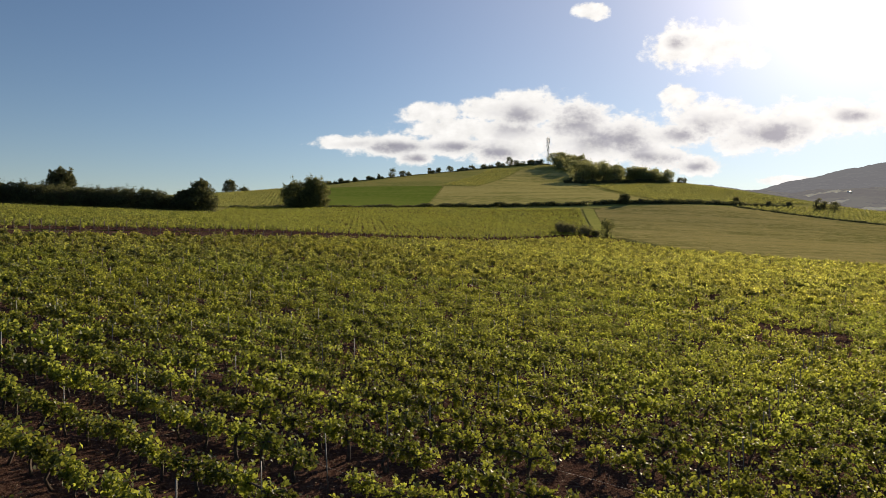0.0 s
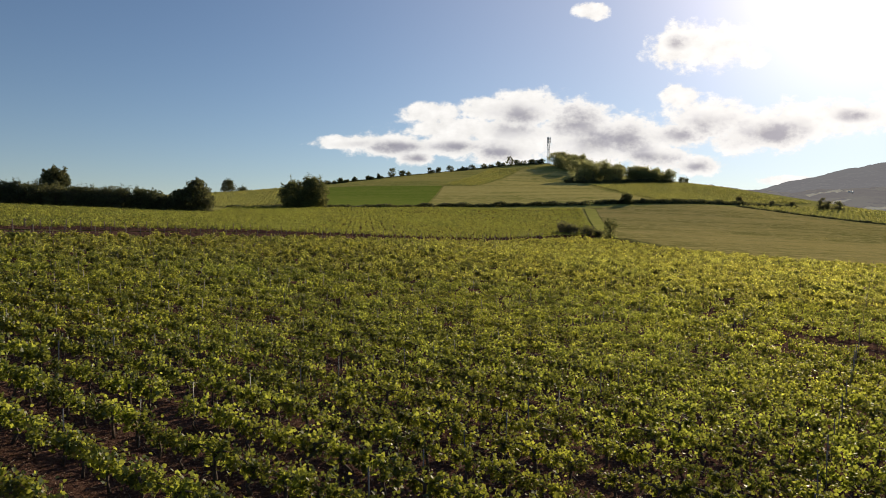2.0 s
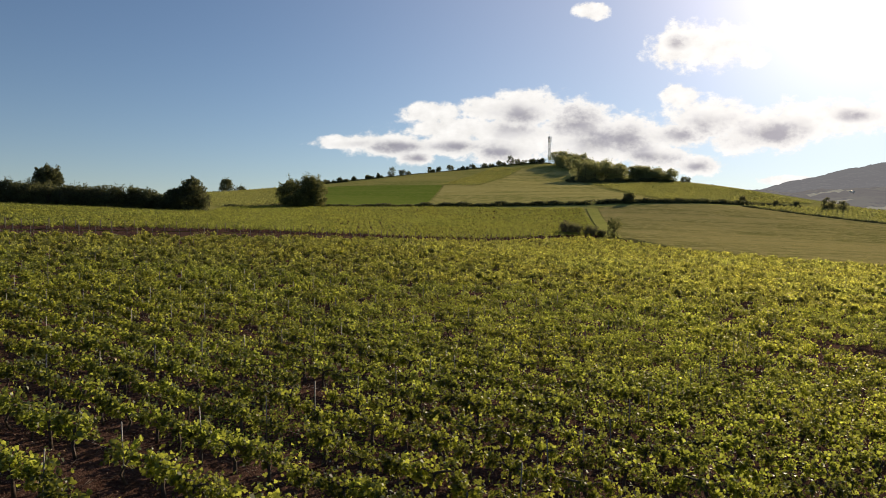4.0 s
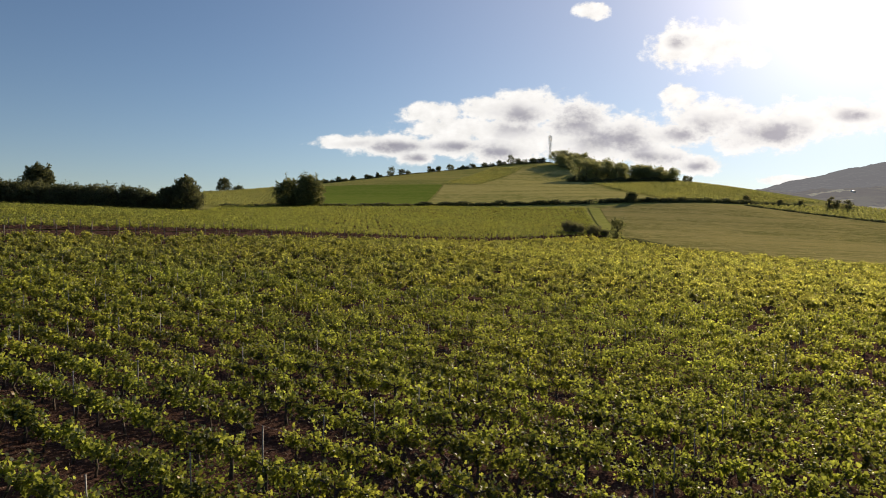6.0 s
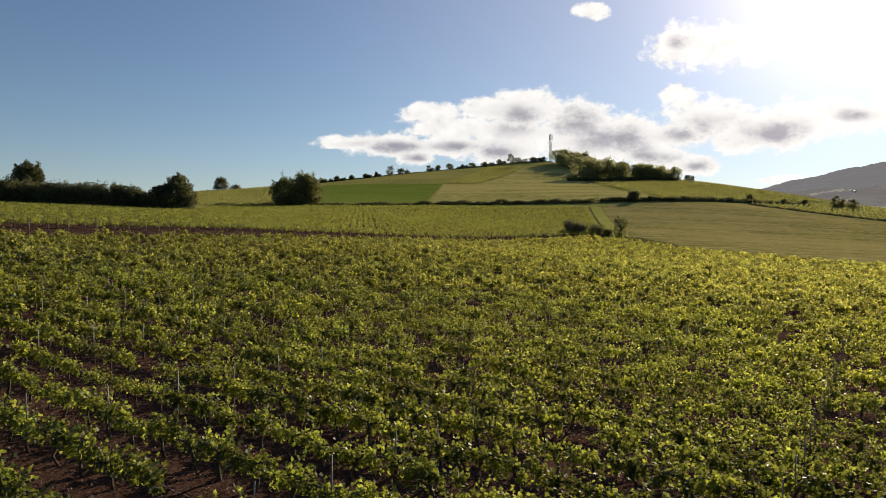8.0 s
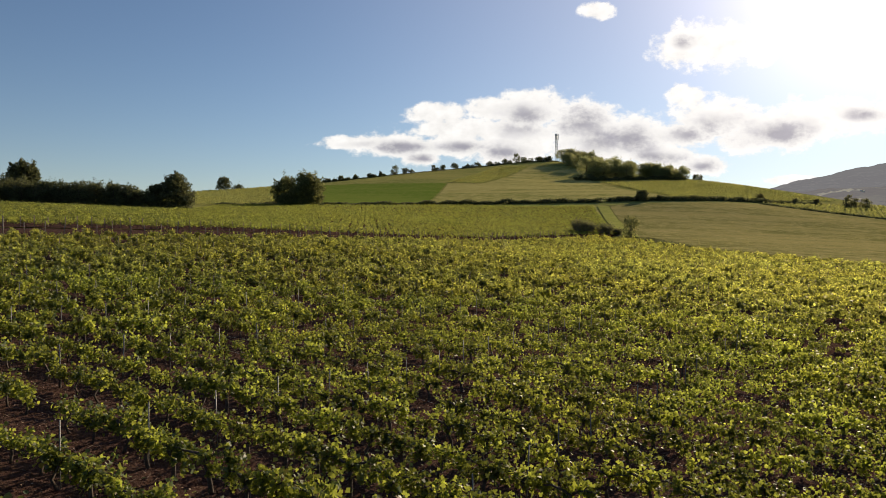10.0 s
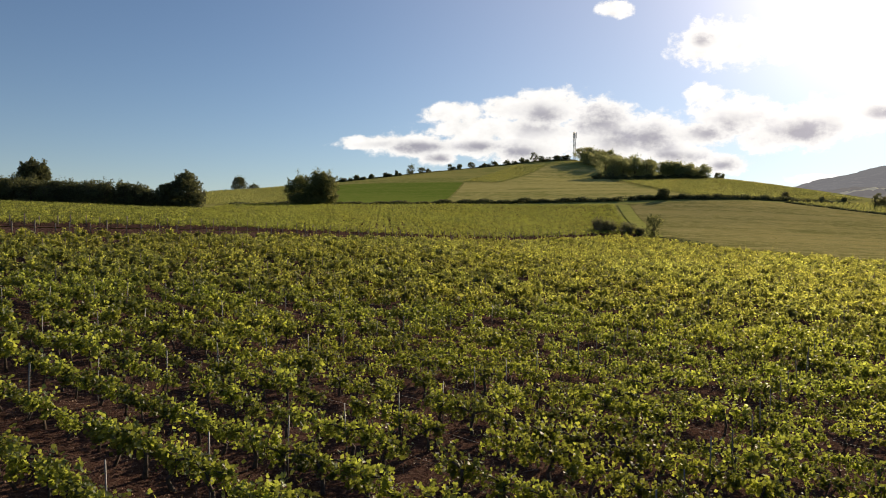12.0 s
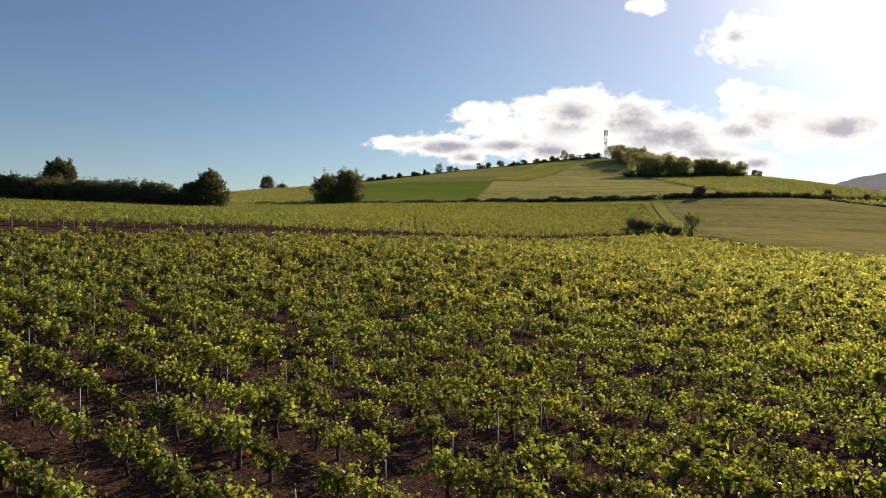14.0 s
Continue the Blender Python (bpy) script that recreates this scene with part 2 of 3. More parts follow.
# ---------------------------------------------------------------- mesh tools
class Shape:
    """Gathers vertices and quads and makes one mesh object of them."""

    def __init__(self):
        self.v, self.f, self.n = [], [], 0

    def add(self, v, f):
        v, f = np.asarray(v, float).reshape(-1, 3), np.asarray(f, int)
        self.v.append(v)
        self.f.append(f + self.n)
        self.n += len(v)
        return self

    def tube(self, path, radii, sides=6):
        path, m = [Vector(p) for p in path], len(path)
        rings = []
        for i, p in enumerate(path):
            d = (path[min(i + 1, m - 1)] - path[max(i - 1, 0)]).normalized()
            a = d.orthogonal().normalized()
            b = d.cross(a)
            rings.append([p + radii[i] * (math.cos(k) * a + math.sin(k) * b) for k in np.arange(sides) * 2 * math.pi / sides])
        quads = [(i * sides + k, i * sides + (k + 1) % sides, (i + 1) * sides + (k + 1) % sides, (i + 1) * sides + k)
                 for i in range(m - 1) for k in range(sides)]
        v = [c for r in rings for c in r]
        tip = len(v)
        v += [path[0], path[-1]]
        last = (m - 1) * sides
        quads += [(tip, (k + 1) % sides, k, k) for k in range(sides)]
        quads += [(tip + 1, last + k, last + (k + 1) % sides, last + (k + 1) % sides) for k in range(sides)]
        return self.add(v, quads)

    def box(self, centre, size, turn=0.0):
        c, s = math.cos(turn), math.sin(turn)
        v = []
        for z in (-.5, .5):
            for x, y in ((-.5, -.5), (.5, -.5), (.5, .5), (-.5, .5)):
                x, y = x * size[0], y * size[1]
                v.append((centre[0] + c * x - s * y, centre[1] + s * x + c * y, centre[2] + z * size[2]))
        return self.add(v, [(3, 2, 1, 0), (4, 5, 6, 7), (0, 1, 5, 4), (1, 2, 6, 5), (2, 3, 7, 6), (3, 0, 4, 7)])

    def mesh(self, name, mat, smooth=False):
        v, f = np.concatenate(self.v), np.concatenate(self.f)
        tri = f[:, 2] == f[:, 3]
        sizes = np.where(tri, 3, 4)
        keep = np.ones((len(f), 4), bool)
        keep[tri, 3] = False
        me = bpy.data.meshes.new(name)
        me.vertices.add(len(v))
        me.vertices.foreach_set("co", v.astype(np.float32).ravel())
        me.loops.add(int(sizes.sum()))
        me.loops.foreach_set("vertex_index", f[keep].astype(np.int32))
        me.polygons.add(len(f))
        me.polygons.foreach_set("loop_start", np.concatenate(([0], np.cumsum(sizes)[:-1])).astype(np.int32))
        me.polygons.foreach_set("loop_total", sizes.astype(np.int32))
        if smooth:
            me.polygons.foreach_set("use_smooth", np.ones(len(f), bool))
        me.update(calc_edges=True)
        me.materials.append(mat)
        return me

    def make(self, name, mat, parent=None, label="", smooth=False):
        ob = new(name, self.mesh(name, mat, smooth))
        ob.parent = parent
        return tagged(ob, label)


def empty(name, x, y, z, label, category, group=""):
    ob = new(name)
    ob.location = (x, y, z)
    return tagged(ob, label, category, group, "thing")


# leaf outlines in the blade's own plane: across, along, lift
LEAF_FULL = (np.array([(0, 0, 0), (-.52, .18, .10), (-.42, .78, .14), (0, 1.0, -.10), (.42, .78, .14), (.52, .18, .10)], float), np.array([(0, 3, 2, 1), (0, 5, 4, 3)]))
LEAF_LOBED = (np.array([(0, .42, .0), (0, .12, .02), (-.40, -.06, .10), (-.56, .40, .12), (-.30, .50, .04), (-.40, .86, .06), (0, 1.06, -.12), (.40, .86, .06), (.30, .50, .04),
                        (.56, .40, .12), (.40, -.06, .10)], float), np.array([(0, 3, 2, 1), (0, 5, 4, 3), (0, 6, 5, 5), (0, 7, 6, 6), (0, 9, 8, 7), (0, 1, 10, 9)]))
LEAF_TRI = (np.array([(-.5, .1, .05), (0, 1.0, -.05), (.5, .1, .05)], float), np.array([(0, 2, 1, 1)]))
LEAF_KITE = (np.array([(0, 0, 0), (-.46, .5, .14), (0, 1.0, -.04), (.46, .5, .14)], float), np.array([(0, 3, 2, 1)]))


def leaves(rng, at, size, up=0.6, kind=LEAF_FULL):
    """Vertices and quads of leaves at the given places, tilted at random round a mostly upward normal."""
    n = len(at)
    nrm = rng.normal(size=(n, 3)) * (1 - up) + np.array((0, 0, up))
    nrm /= np.linalg.norm(nrm, axis=1)[:, None]
    a = np.cross(nrm, rng.normal(size=(n, 3)))
    a /= np.linalg.norm(a, axis=1)[:, None]
    b = np.cross(nrm, a)
    t, q = kind
    s = np.asarray(size).reshape(-1, 1, 1) * np.ones((n, 1, 1))
    v = at[:, None, :] + s * (t[None, :, 0:1] * a[:, None] + (t[None, :, 1:2] - .5) * b[:, None] + t[None, :, 2:3] * nrm[:, None])
    f = (q[None] + (np.arange(n) * len(t))[:, None, None]).reshape(-1, 4)
    return v.reshape(-1, 3), f


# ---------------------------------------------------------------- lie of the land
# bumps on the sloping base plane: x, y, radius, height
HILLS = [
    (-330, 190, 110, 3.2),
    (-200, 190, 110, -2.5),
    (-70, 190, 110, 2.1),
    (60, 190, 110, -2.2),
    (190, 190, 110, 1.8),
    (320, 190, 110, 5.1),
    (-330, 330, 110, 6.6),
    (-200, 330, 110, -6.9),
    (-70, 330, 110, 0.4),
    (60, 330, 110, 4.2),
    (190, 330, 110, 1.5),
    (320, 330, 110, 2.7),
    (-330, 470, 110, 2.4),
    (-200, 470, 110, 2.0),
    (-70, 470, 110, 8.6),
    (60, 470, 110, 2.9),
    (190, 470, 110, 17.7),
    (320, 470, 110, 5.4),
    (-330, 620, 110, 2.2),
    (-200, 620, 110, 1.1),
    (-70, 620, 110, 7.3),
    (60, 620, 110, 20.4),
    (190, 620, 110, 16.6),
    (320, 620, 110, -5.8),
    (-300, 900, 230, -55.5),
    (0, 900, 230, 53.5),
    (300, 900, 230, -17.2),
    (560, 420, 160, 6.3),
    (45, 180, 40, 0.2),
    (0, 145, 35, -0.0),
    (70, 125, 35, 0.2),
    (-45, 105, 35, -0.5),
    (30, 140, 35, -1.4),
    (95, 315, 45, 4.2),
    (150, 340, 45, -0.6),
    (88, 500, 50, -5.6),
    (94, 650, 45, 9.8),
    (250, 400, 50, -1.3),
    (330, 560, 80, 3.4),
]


DIP_Y, DIP_Z = (0, 16, 24, 32, 40, 48, 56, 66, 78, 92, 106, 120), (-.42, -.50, -.66, -.85, -1.01, -1.10, -1.10, -.98, -.70, -.36, -.10, 0.0)


def land(x, y):
    x, y = np.asarray(x, float), np.asarray(y, float)
    z = -0.07 * 500 * np.tanh(x / 500) + 0.0262 * 700 * np.tanh(y / 700) - 0.65
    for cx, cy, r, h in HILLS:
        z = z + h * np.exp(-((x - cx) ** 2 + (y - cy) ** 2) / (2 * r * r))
    # the foreground dips below the lane
    z = z + np.interp(y, DIP_Y, DIP_Z) - 0.0145 * np.clip(x, -25, 25) * np.clip((70 - y) / 30, 0, 1)
    # the upper vineyard stands on a low terrace above the lane
    off = (y + 45.5) * 0.6618 - (x + 167.0) * 0.7498
    rise = np.clip((off + 3.2) / 2.2, 0, 1)
    run = np.clip((45.0 - x) / 12.0, 0, 1)
    high = 0.20 + 0.75 * np.clip((5.0 - x) / 35.0, 0, 1)
    return z + high * rise * rise * (3 - 2 * rise) * np.exp(-np.maximum(off, 0) / 55.0) * run


def inside(x, y, corners):
    """Which of the points lie inside the plot with these corners."""
    hit = np.zeros(np.shape(x), bool)
    for (x0, y0), (x1, y1) in zip(corners, corners[1:] + corners[:1]):
        cross = (y0 > y) != (y1 > y)
        hit ^= cross & (x < (x1 - x0) * (y - y0) / ((y1 - y0) or 1e-9) + x0)
    return hit


def grid_shape(xs, ys, lift=0.0, rough=0.0, rng=None):
    gx, gy = np.meshgrid(xs, ys)
    gz = land(gx, gy) + lift
    if rough:
        gz = gz + rng.normal(size=gz.shape) * rough
    w, h = len(xs), len(ys)
    i = (np.arange(h - 1)[:, None] * w + np.arange(w - 1)[None]).reshape(-1)
    return Shape().add(np.stack((gx, gy, gz), -1), np.stack((i, i + 1, i + w + 1, i + w), -1))


def spread(lo, hi, n, fine):
    u = np.linspace(np.arcsinh(lo / fine), np.arcsinh(hi / fine), n)
    return fine * np.sinh(u)


tagged(grid_shape(spread(-3600, 3600, 280, 40), 60 + spread(-1500, 4500, 300, 40)).make("ground", TURF, smooth=True),
       "rolling grassy farmland rising to a hill", "ground", kind="structure")


def sheet(name, corners, mat, lift, label, category, step=6.0):
    """A plot of land draped over the ground: a four-cornered patch."""
    a, b, c, d = (np.array(p, float) for p in corners)
    nu = max(2, int(max(np.linalg.norm(b - a), np.linalg.norm(c - d)) / step) + 1)
    nv = max(2, int(max(np.linalg.norm(d - a), np.linalg.norm(c - b)) / step) + 1)
    u, v = np.meshgrid(np.linspace(0, 1, nu), np.linspace(0, 1, nv))
    u, v = u[..., None], v[..., None]
    p = (a * (1 - u) + b * u) * (1 - v) + (d * (1 - u) + c * u) * v
    i = (np.arange(nv - 1)[:, None] * nu + np.arange(nu - 1)[None]).reshape(-1)
    s = Shape().add(np.concatenate((p, (land(p[..., 0], p[..., 1]) + lift)[..., None]), -1), np.stack((i, i + 1, i + nu + 1, i + nu), -1))
    return tagged(s.make(name, mat, smooth=True), label, category, kind="structure")


# ---------------------------------------------------------------- plots of land
LANE_A, LANE_B = np.array((-167.0, -45.5)), np.array((31.2, 179.0))     # the earth lane between the two vineyards
sheet("vineyard_soil", [(-166.2, -46.2), (149, -46), (45, 182), (31.9, 178.3)], SOIL, 0.06, "bare reddish-brown vineyard soil between the vine rows", "soil", 3.0)
sheet("vineyard_soil", [(-66, 69.9), (40, 184.5), (55, 285), (-86, 282)], SOIL, 0.10, "brown vineyard soil under the upper vine rows", "soil", 2.0)
sheet("vineyard_soil", [(-175, -53.6), (-66, 69.9), (-70, 204), (-190, 196)], SOIL, 0.10, "brown vineyard soil in front of the hedge", "soil", 2.0)
sheet("track", [(42.2, 186.5), (46.0, 184.5), (61.5, 284), (57.5, 286)], TRACK, 0.22, "grassy farm track between vineyard and meadow", "track")
sheet("meadow", [(46, 184.5), (150, -30), (330, 160), (62, 284)], LOW_MEADOW, 0.09, "mown olive-brown meadow on the slope", "meadow")
sheet("meadow", [(58, 286), (330, 160), (183, 281), (136, 320)], LOW_MEADOW, 0.11, "mown olive-brown upper meadow beside the bank", "meadow")
sheet("crop_field", [(-70, 301), (-9, 303), (-1, 432), (-78, 446)], GREEN_FIELD, 0.25, "bright green young crop field on the hillside", "field")
sheet("hill_meadow", [(-8, 303), (98, 312), (90, 450), (0, 430)], MEADOW, 0.25, "dry yellow-green hill meadow", "meadow")
sheet("hill_meadow", [(20, 427), (90, 450), (107, 552), (64, 568)], MEADOW, 0.25, "dry yellow-green meadow below the hilltop", "meadow")

# ---------------------------------------------------------------- vines
ROW_TURN = radians(-32.46)
ALONG, ACROSS = np.array((math.cos(ROW_TURN), math.sin(ROW_TURN))), np.array((-math.sin(ROW_TURN), math.cos(ROW_TURN)))
ROW_GAP, VINE_GAP = 1.80, 0.976
LOWER = [(-164.3, -47.9), (33.4, 177.2), (41.5, 173), (47, 160), (55, 149.5), (64, 141), (74, 132), (86, 123), (130, 90), (149, 60), (149, -48)]
UPPER = [(-150, -23.2), (31, 179.6), (41.5, 186), (55.5, 284), (-8, 291), (-86, 280), (-68, 203), (-130, 198), (-150, 192)]


def vine_form(seed, shoots, per, size, kind, wide=1.0, inner=0, reach=.44, rise=1.0):
    """Leaves of one vine about its foot, the row along local x."""
    rng = np.random.default_rng(seed)
    pts = []
    spurs = np.linspace(-reach, reach, 5) * rng.uniform(.75, 1.0, 5) + rng.normal(0, .03, 5)
    vigor = rng.uniform(.7, 1.2, 5)
    for i in range(shoots):
        k = i % 5
        foot = np.array((spurs[k] + rng.normal(0, .025), rng.normal(0, .05), rng.uniform(.26, .54)))
        lean = np.array((rng.normal(0, .34), rng.normal(0, .26), 1.0))
        lean *= vigor[k] * rise * rng.uniform(.24, .58) / np.linalg.norm(lean)
        t = np.linspace(.08, 1, per)[:, None]
        droop = np.array((0, 0, -1.0)) * (t ** 2) * rng.uniform(0, .34)
        pts.append(foot + t * lean + droop + rng.normal(size=(per, 3)) * (.036, .042, .032))
    pts = np.concatenate(pts) * (1, wide, 1)
    span = rng.uniform(.6, 1.3, len(pts)) * size
    if inner:
        core = np.stack((rng.uniform(-reach, reach, inner), rng.normal(0, .13, inner), rng.uniform(.34, .78, inner)), -1)
        v, f = leaves(rng, core, rng.uniform(1.0, 1.5, inner) * size, 0.25, LEAF_KITE)
        v2, f2 = leaves(rng, pts, span, 0.40, kind)
        return np.concatenate((v, v2)), np.concatenate((f, f2 + len(v)))
    return leaves(rng, pts, span, 0.40, kind)


def vine_wood(seed):
    """The gnarled trunk of one vine and its two arms along the wire."""
    rng = np.random.default_rng(seed)
    bend = rng.normal(0, .05, 4)
    top = (bend[2], bend[3], .50)
    stem = Shape().tube([(0, 0, -.06), (bend[0] * .6, bend[1] * .6, .08), (bend[0], bend[1], .20), (bend[0] * .5 + bend[2], bend[3], .36), top], [.052, .040, .034, .032, .042], 7)
    arms = []
    for sx in (-1, 1):
        arms.append(Shape().tube([top, (top[0] + sx * .14, top[1], .56), (top[0] + sx * .30, top[1] + rng.normal(0, .03), .60), (top[0] + sx * .42, top[1], .58)], [.03, .023, .016, .009], 5))
    return stem, arms


def lattice(origin, along, across, gap, step, corners, lo, hi, seed, stray=.05):
    rng = np.random.default_rng(seed)
    k, j = np.meshgrid(np.arange(*lo), np.arange(*hi))
    k, j = k.ravel(), j.ravel()
    p = np.array(origin)[None] + (k * gap)[:, None] * across + (j * step)[:, None] * along
    p = p + rng.normal(size=p.shape) * stray
    ok = inside(p[:, 0], p[:, 1], corners)
    return p[ok], k[ok], j[ok]


def plant(name, p, forms, turn, scale, mat, label, category):
    """Many vines joined into one mesh."""
    rng = np.random.default_rng(len(p))
    s, pick = Shape(), rng.integers(0, len(forms), len(p))
    ang = turn + rng.normal(0, .12, len(p)) + math.pi * rng.integers(0, 2, len(p))
    z = land(p[:, 0], p[:, 1])
    for i, (v, f) in enumerate(forms):
        m = pick == i
        if not m.any():
            continue
        c, sn, sc = np.cos(ang[m])[:, None], np.sin(ang[m])[:, None], scale[m][:, None]
        x, y, h = v[None, :, 0], v[None, :, 1], v[None, :, 2]
        w = np.stack((p[m, 0:1] + sc * (c * x - sn * y), p[m, 1:2] + sc * (sn * x + c * y), z[m][:, None] + 0.06 + sc * h), -1)
        n = int(m.sum())
        s.add(w, (f[None] + (np.arange(n) * len(v))[:, None, None]).reshape(-1, 4))
    return tagged(s.make(name, mat), label, category, kind="stuff")


def vigour(p, seed):
    rng = np.random.default_rng(seed)
    wave = np.sin(p[:, 0] * .21 + 1) * np.cos(p[:, 1] * .17) * .08 + np.sin(p[:, 0] * .05 + p[:, 1] * .07) * .06
    return np.clip(1.07 + wave + rng.normal(0, .11, len(p)), .62, 1.3)


origin = np.array((-7.19, 20.41))       # a stake of the lattice
vp, _, vj = lattice(origin, ALONG, ACROSS, ROW_GAP, VINE_GAP, LOWER, (-70, 120), (-190, 200), 11)
keep = np.random.default_rng(5).random(len(vp)) > .035 + .62 * np.exp(-(((vp[:, 0] - 22) / 5.5) ** 2 + ((vp[:, 1] - 47) / 4.5) ** 2))
size_of = vigour(vp, 6)
beyond = vp[:, 1] > 45
size_of[beyond] = np.clip(size_of[beyond] * np.random.default_rng(8).normal(1.0, .16, int(beyond.sum())), .5, 1.4)
keep &= ~beyond | (np.random.default_rng(9).random(len(vp)) > .05)
wedge = np.abs(vp[:, 0]) < 0.72 * vp[:, 1] + 5
own = (np.abs(vp[:, 0] - .8) < 6.2) & (vp[:, 1] > 13) & (vp[:, 1] < 50) & keep
full = wedge & (vp[:, 1] > 9) & (vp[:, 1] < 55) & (np.abs(vp[:, 0] - .8) < 13) & keep & ~own
mid = wedge & (vp[:, 1] > 9) & (vp[:, 1] < 66) & keep & ~own & ~full
half = wedge & (vp[:, 1] >= 66) & (vp[:, 1] < 105) & keep
rest = keep & ~own & ~full & ~mid & ~half & (wedge | ((np.abs(vp[:, 0]) < 40) & (vp[:, 1] > -15)))
KITES = [vine_form(150 + i, 32, 9, .100, LEAF_KITE, .95, 28, .42, 1.0) for i in range(14)]
FULL = [vine_form(100 + i, 32, 10, .072, LEAF_FULL, .85, 30, .48) for i in range(14)]
HALF = [vine_form(200 + i, 28, 7, .150, LEAF_TRI, .95, 14, .34, 1.05) for i in range(12)]
FAR = [vine_form(300 + i, 18, 5, .19, LEAF_TRI, .95, 0, .32, 1.05) for i in range(12)]
WOOD = []
for i in range(8):
    stem, arms = vine_wood(400 + i)
    WOOD.append([("trunk", stem.mesh("trunk", BARK, True))] + [("vine_arm", a.mesh("vine_arm", BARK, True)) for a in arms])
CROWNS = [Shape().add(*vine_form(100 + i, 38, 10, .066, LEAF_LOBED, .85, 30, .48)).mesh("foliage", VINE_LEAF) for i in range(14)]

rng = np.random.default_rng(77)
for (x, y), sc in zip(vp[own], size_of[own]):
    pick = int(rng.integers(len(CROWNS)))
    vine = empty("grape_vine", x, y, float(land(x, y)) + .06, "leafy green grape vine on a gnarled trunk in bare soil", "vine", "vines in the lower vineyard")
    vine.rotation_euler = (0, 0, ROW_TURN + rng.normal(0, .12) + math.pi * rng.integers(0, 2))
    vine.scale = (sc, sc, sc)
    for nm, me in WOOD[pick % 8] + [("foliage", CROWNS[pick])]:
        o = new(nm, me)
        o.parent = vine
plant("vine_rows", vp[full], FULL, ROW_TURN, size_of[full], VINE_LEAF, "rows of leafy green grape vines in brown soil", "vines")
plant("vine_rows", vp[mid], KITES, ROW_TURN, size_of[mid], VINE_LEAF, "rows of leafy green vines with bare soil between", "vines")
plant("vine_rows", vp[half], HALF, ROW_TURN, size_of[half], VINE_FAR, "green vine rows in the middle of the vineyard", "vines")
plant("vine_rows", vp[rest], FAR, ROW_TURN, size_of[rest], VINE_FAR, "green vine rows towards the vineyard edge", "vines")


def tall(seed):
    r = np.random.default_rng(seed)
    v = Shape().tube([(0, 0, -.06), (r.normal(0, .05), r.normal(0, .05), .2), (r.normal(0, .06), r.normal(0, .06), .55)], [.04, .03, .03], 3)
    return np.concatenate(v.v), np.concatenate(v.f)


bare = full | mid | half
plant("vine_trunks", vp[bare], [tall(400 + i) for i in range(4)], ROW_TURN, size_of[bare], BARK, "dark gnarled vine trunks standing in rows", "vine trunks")

UP_ALONG, UP_ACROSS = np.array((-.12, .993)), np.array((.993, .12))
up, _, _ = lattice((0.0, 150.0), UP_ALONG, UP_ACROSS, 1.3, 1.3, UPPER, (-160, 58), (-165, 140), 21, .22)
plant("vine_rows", up, [vine_form(500 + i, 14, 4, .17, LEAF_TRI, 2.2, 0, .62, 1.0) for i in range(12)], math.atan2(.993, -.12), vigour(up, 22), VINE_UP,
      "yellow-green vine rows of the upper vineyard", "vines")

# prunings and dry leaves lying on the soil
r = np.random.default_rng(71)
n = 120000
lx, ly = r.uniform(-22, 24, n), 9 + 52 * r.random(n) ** 1.2
ok = np.abs(lx) < .72 * ly + 4
lx, ly = lx[ok], ly[ok]
v, f = leaves(r, np.stack((lx, ly, land(lx, ly) + .085), -1), r.uniform(.015, .055, len(lx)), .5, LEAF_KITE)
tagged(Shape().add(v, f).make("leaf_litter", LITTER), "dry brown leaves and clods scattered on the soil", "litter", kind="stuff")
twigs = Shape()
for i in range(3600):
    x, y = r.uniform(-14, 15), r.uniform(12, 56)
    a, q = r.uniform(0, math.pi), r.uniform(.12, .35)
    z = float(land(x, y)) + .085
    twigs.tube([(x, y, z), (x + math.cos(a) * q, y + math.sin(a) * q, z + r.uniform(0, .04))], [.006, .004], 3)
tagged(twigs.make("prunings", STAKE_WOOD), "pale pruned vine twigs lying on the soil", "twigs", kind="stuff")

# trellis wires of the nearest rows
wires = Shape()
for k in range(-4, 22):
    for h in (.62,):
        row = ROW_GAP * k
        for m in range(-5, 5):
            ends = []
            for e in (m, m + 1):
                x, y = origin + row * ACROSS + 7 * VINE_GAP * e * ALONG
                ends.append((x, y, float(land(x, y)) + h))
            mid = [(p + q) / 2 for p, q in zip(*ends)]
            mid[2] -= .04
            wires.tube([ends[0], mid, ends[1]], [.0025] * 3, 3)
tagged(wires.make("trellis_wire", WIRE), "thin bright galvanised wires strung along the vine rows", "wire", kind="stuff")

# stakes: thin galvanised profiles, every seventh vine
STAKE = Shape().box((0, 0, .64), (.028, .008, 1.38)).box((.010, .011, .64), (.008, .024, 1.38)).mesh("vine_stake", STAKE_STEEL)
at_stake = vj % 7 == 0
rng = np.random.default_rng(31)
near_stake = at_stake & wedge & (vp[:, 1] > 12) & (vp[:, 1] < 62) & (np.abs(vp[:, 0]) < 24)
for x, y in vp[near_stake]:
    x, y = x + rng.normal(0, .03), y + rng.normal(0, .03)
    o = new("vine_stake", STAKE)
    o.matrix_world = pose(x, y, float(land(x, y)), rng.normal(0, 1.2), rng.normal(0, 1.2), rng.uniform(0, 90)) @ Matrix.Scale(rng.uniform(.92, 1.08), 4)
    tagged(o, "thin grey galvanised steel vine stake in soil", "stake", "stakes in the lower vineyard", "thing")
far_stake = at_stake & wedge & (vp[:, 1] > 12) & ~near_stake & (np.random.default_rng(32).random(len(vp)) < .6)
bar = Shape().box((0, 0, .62), (.03, .03, 1.3))
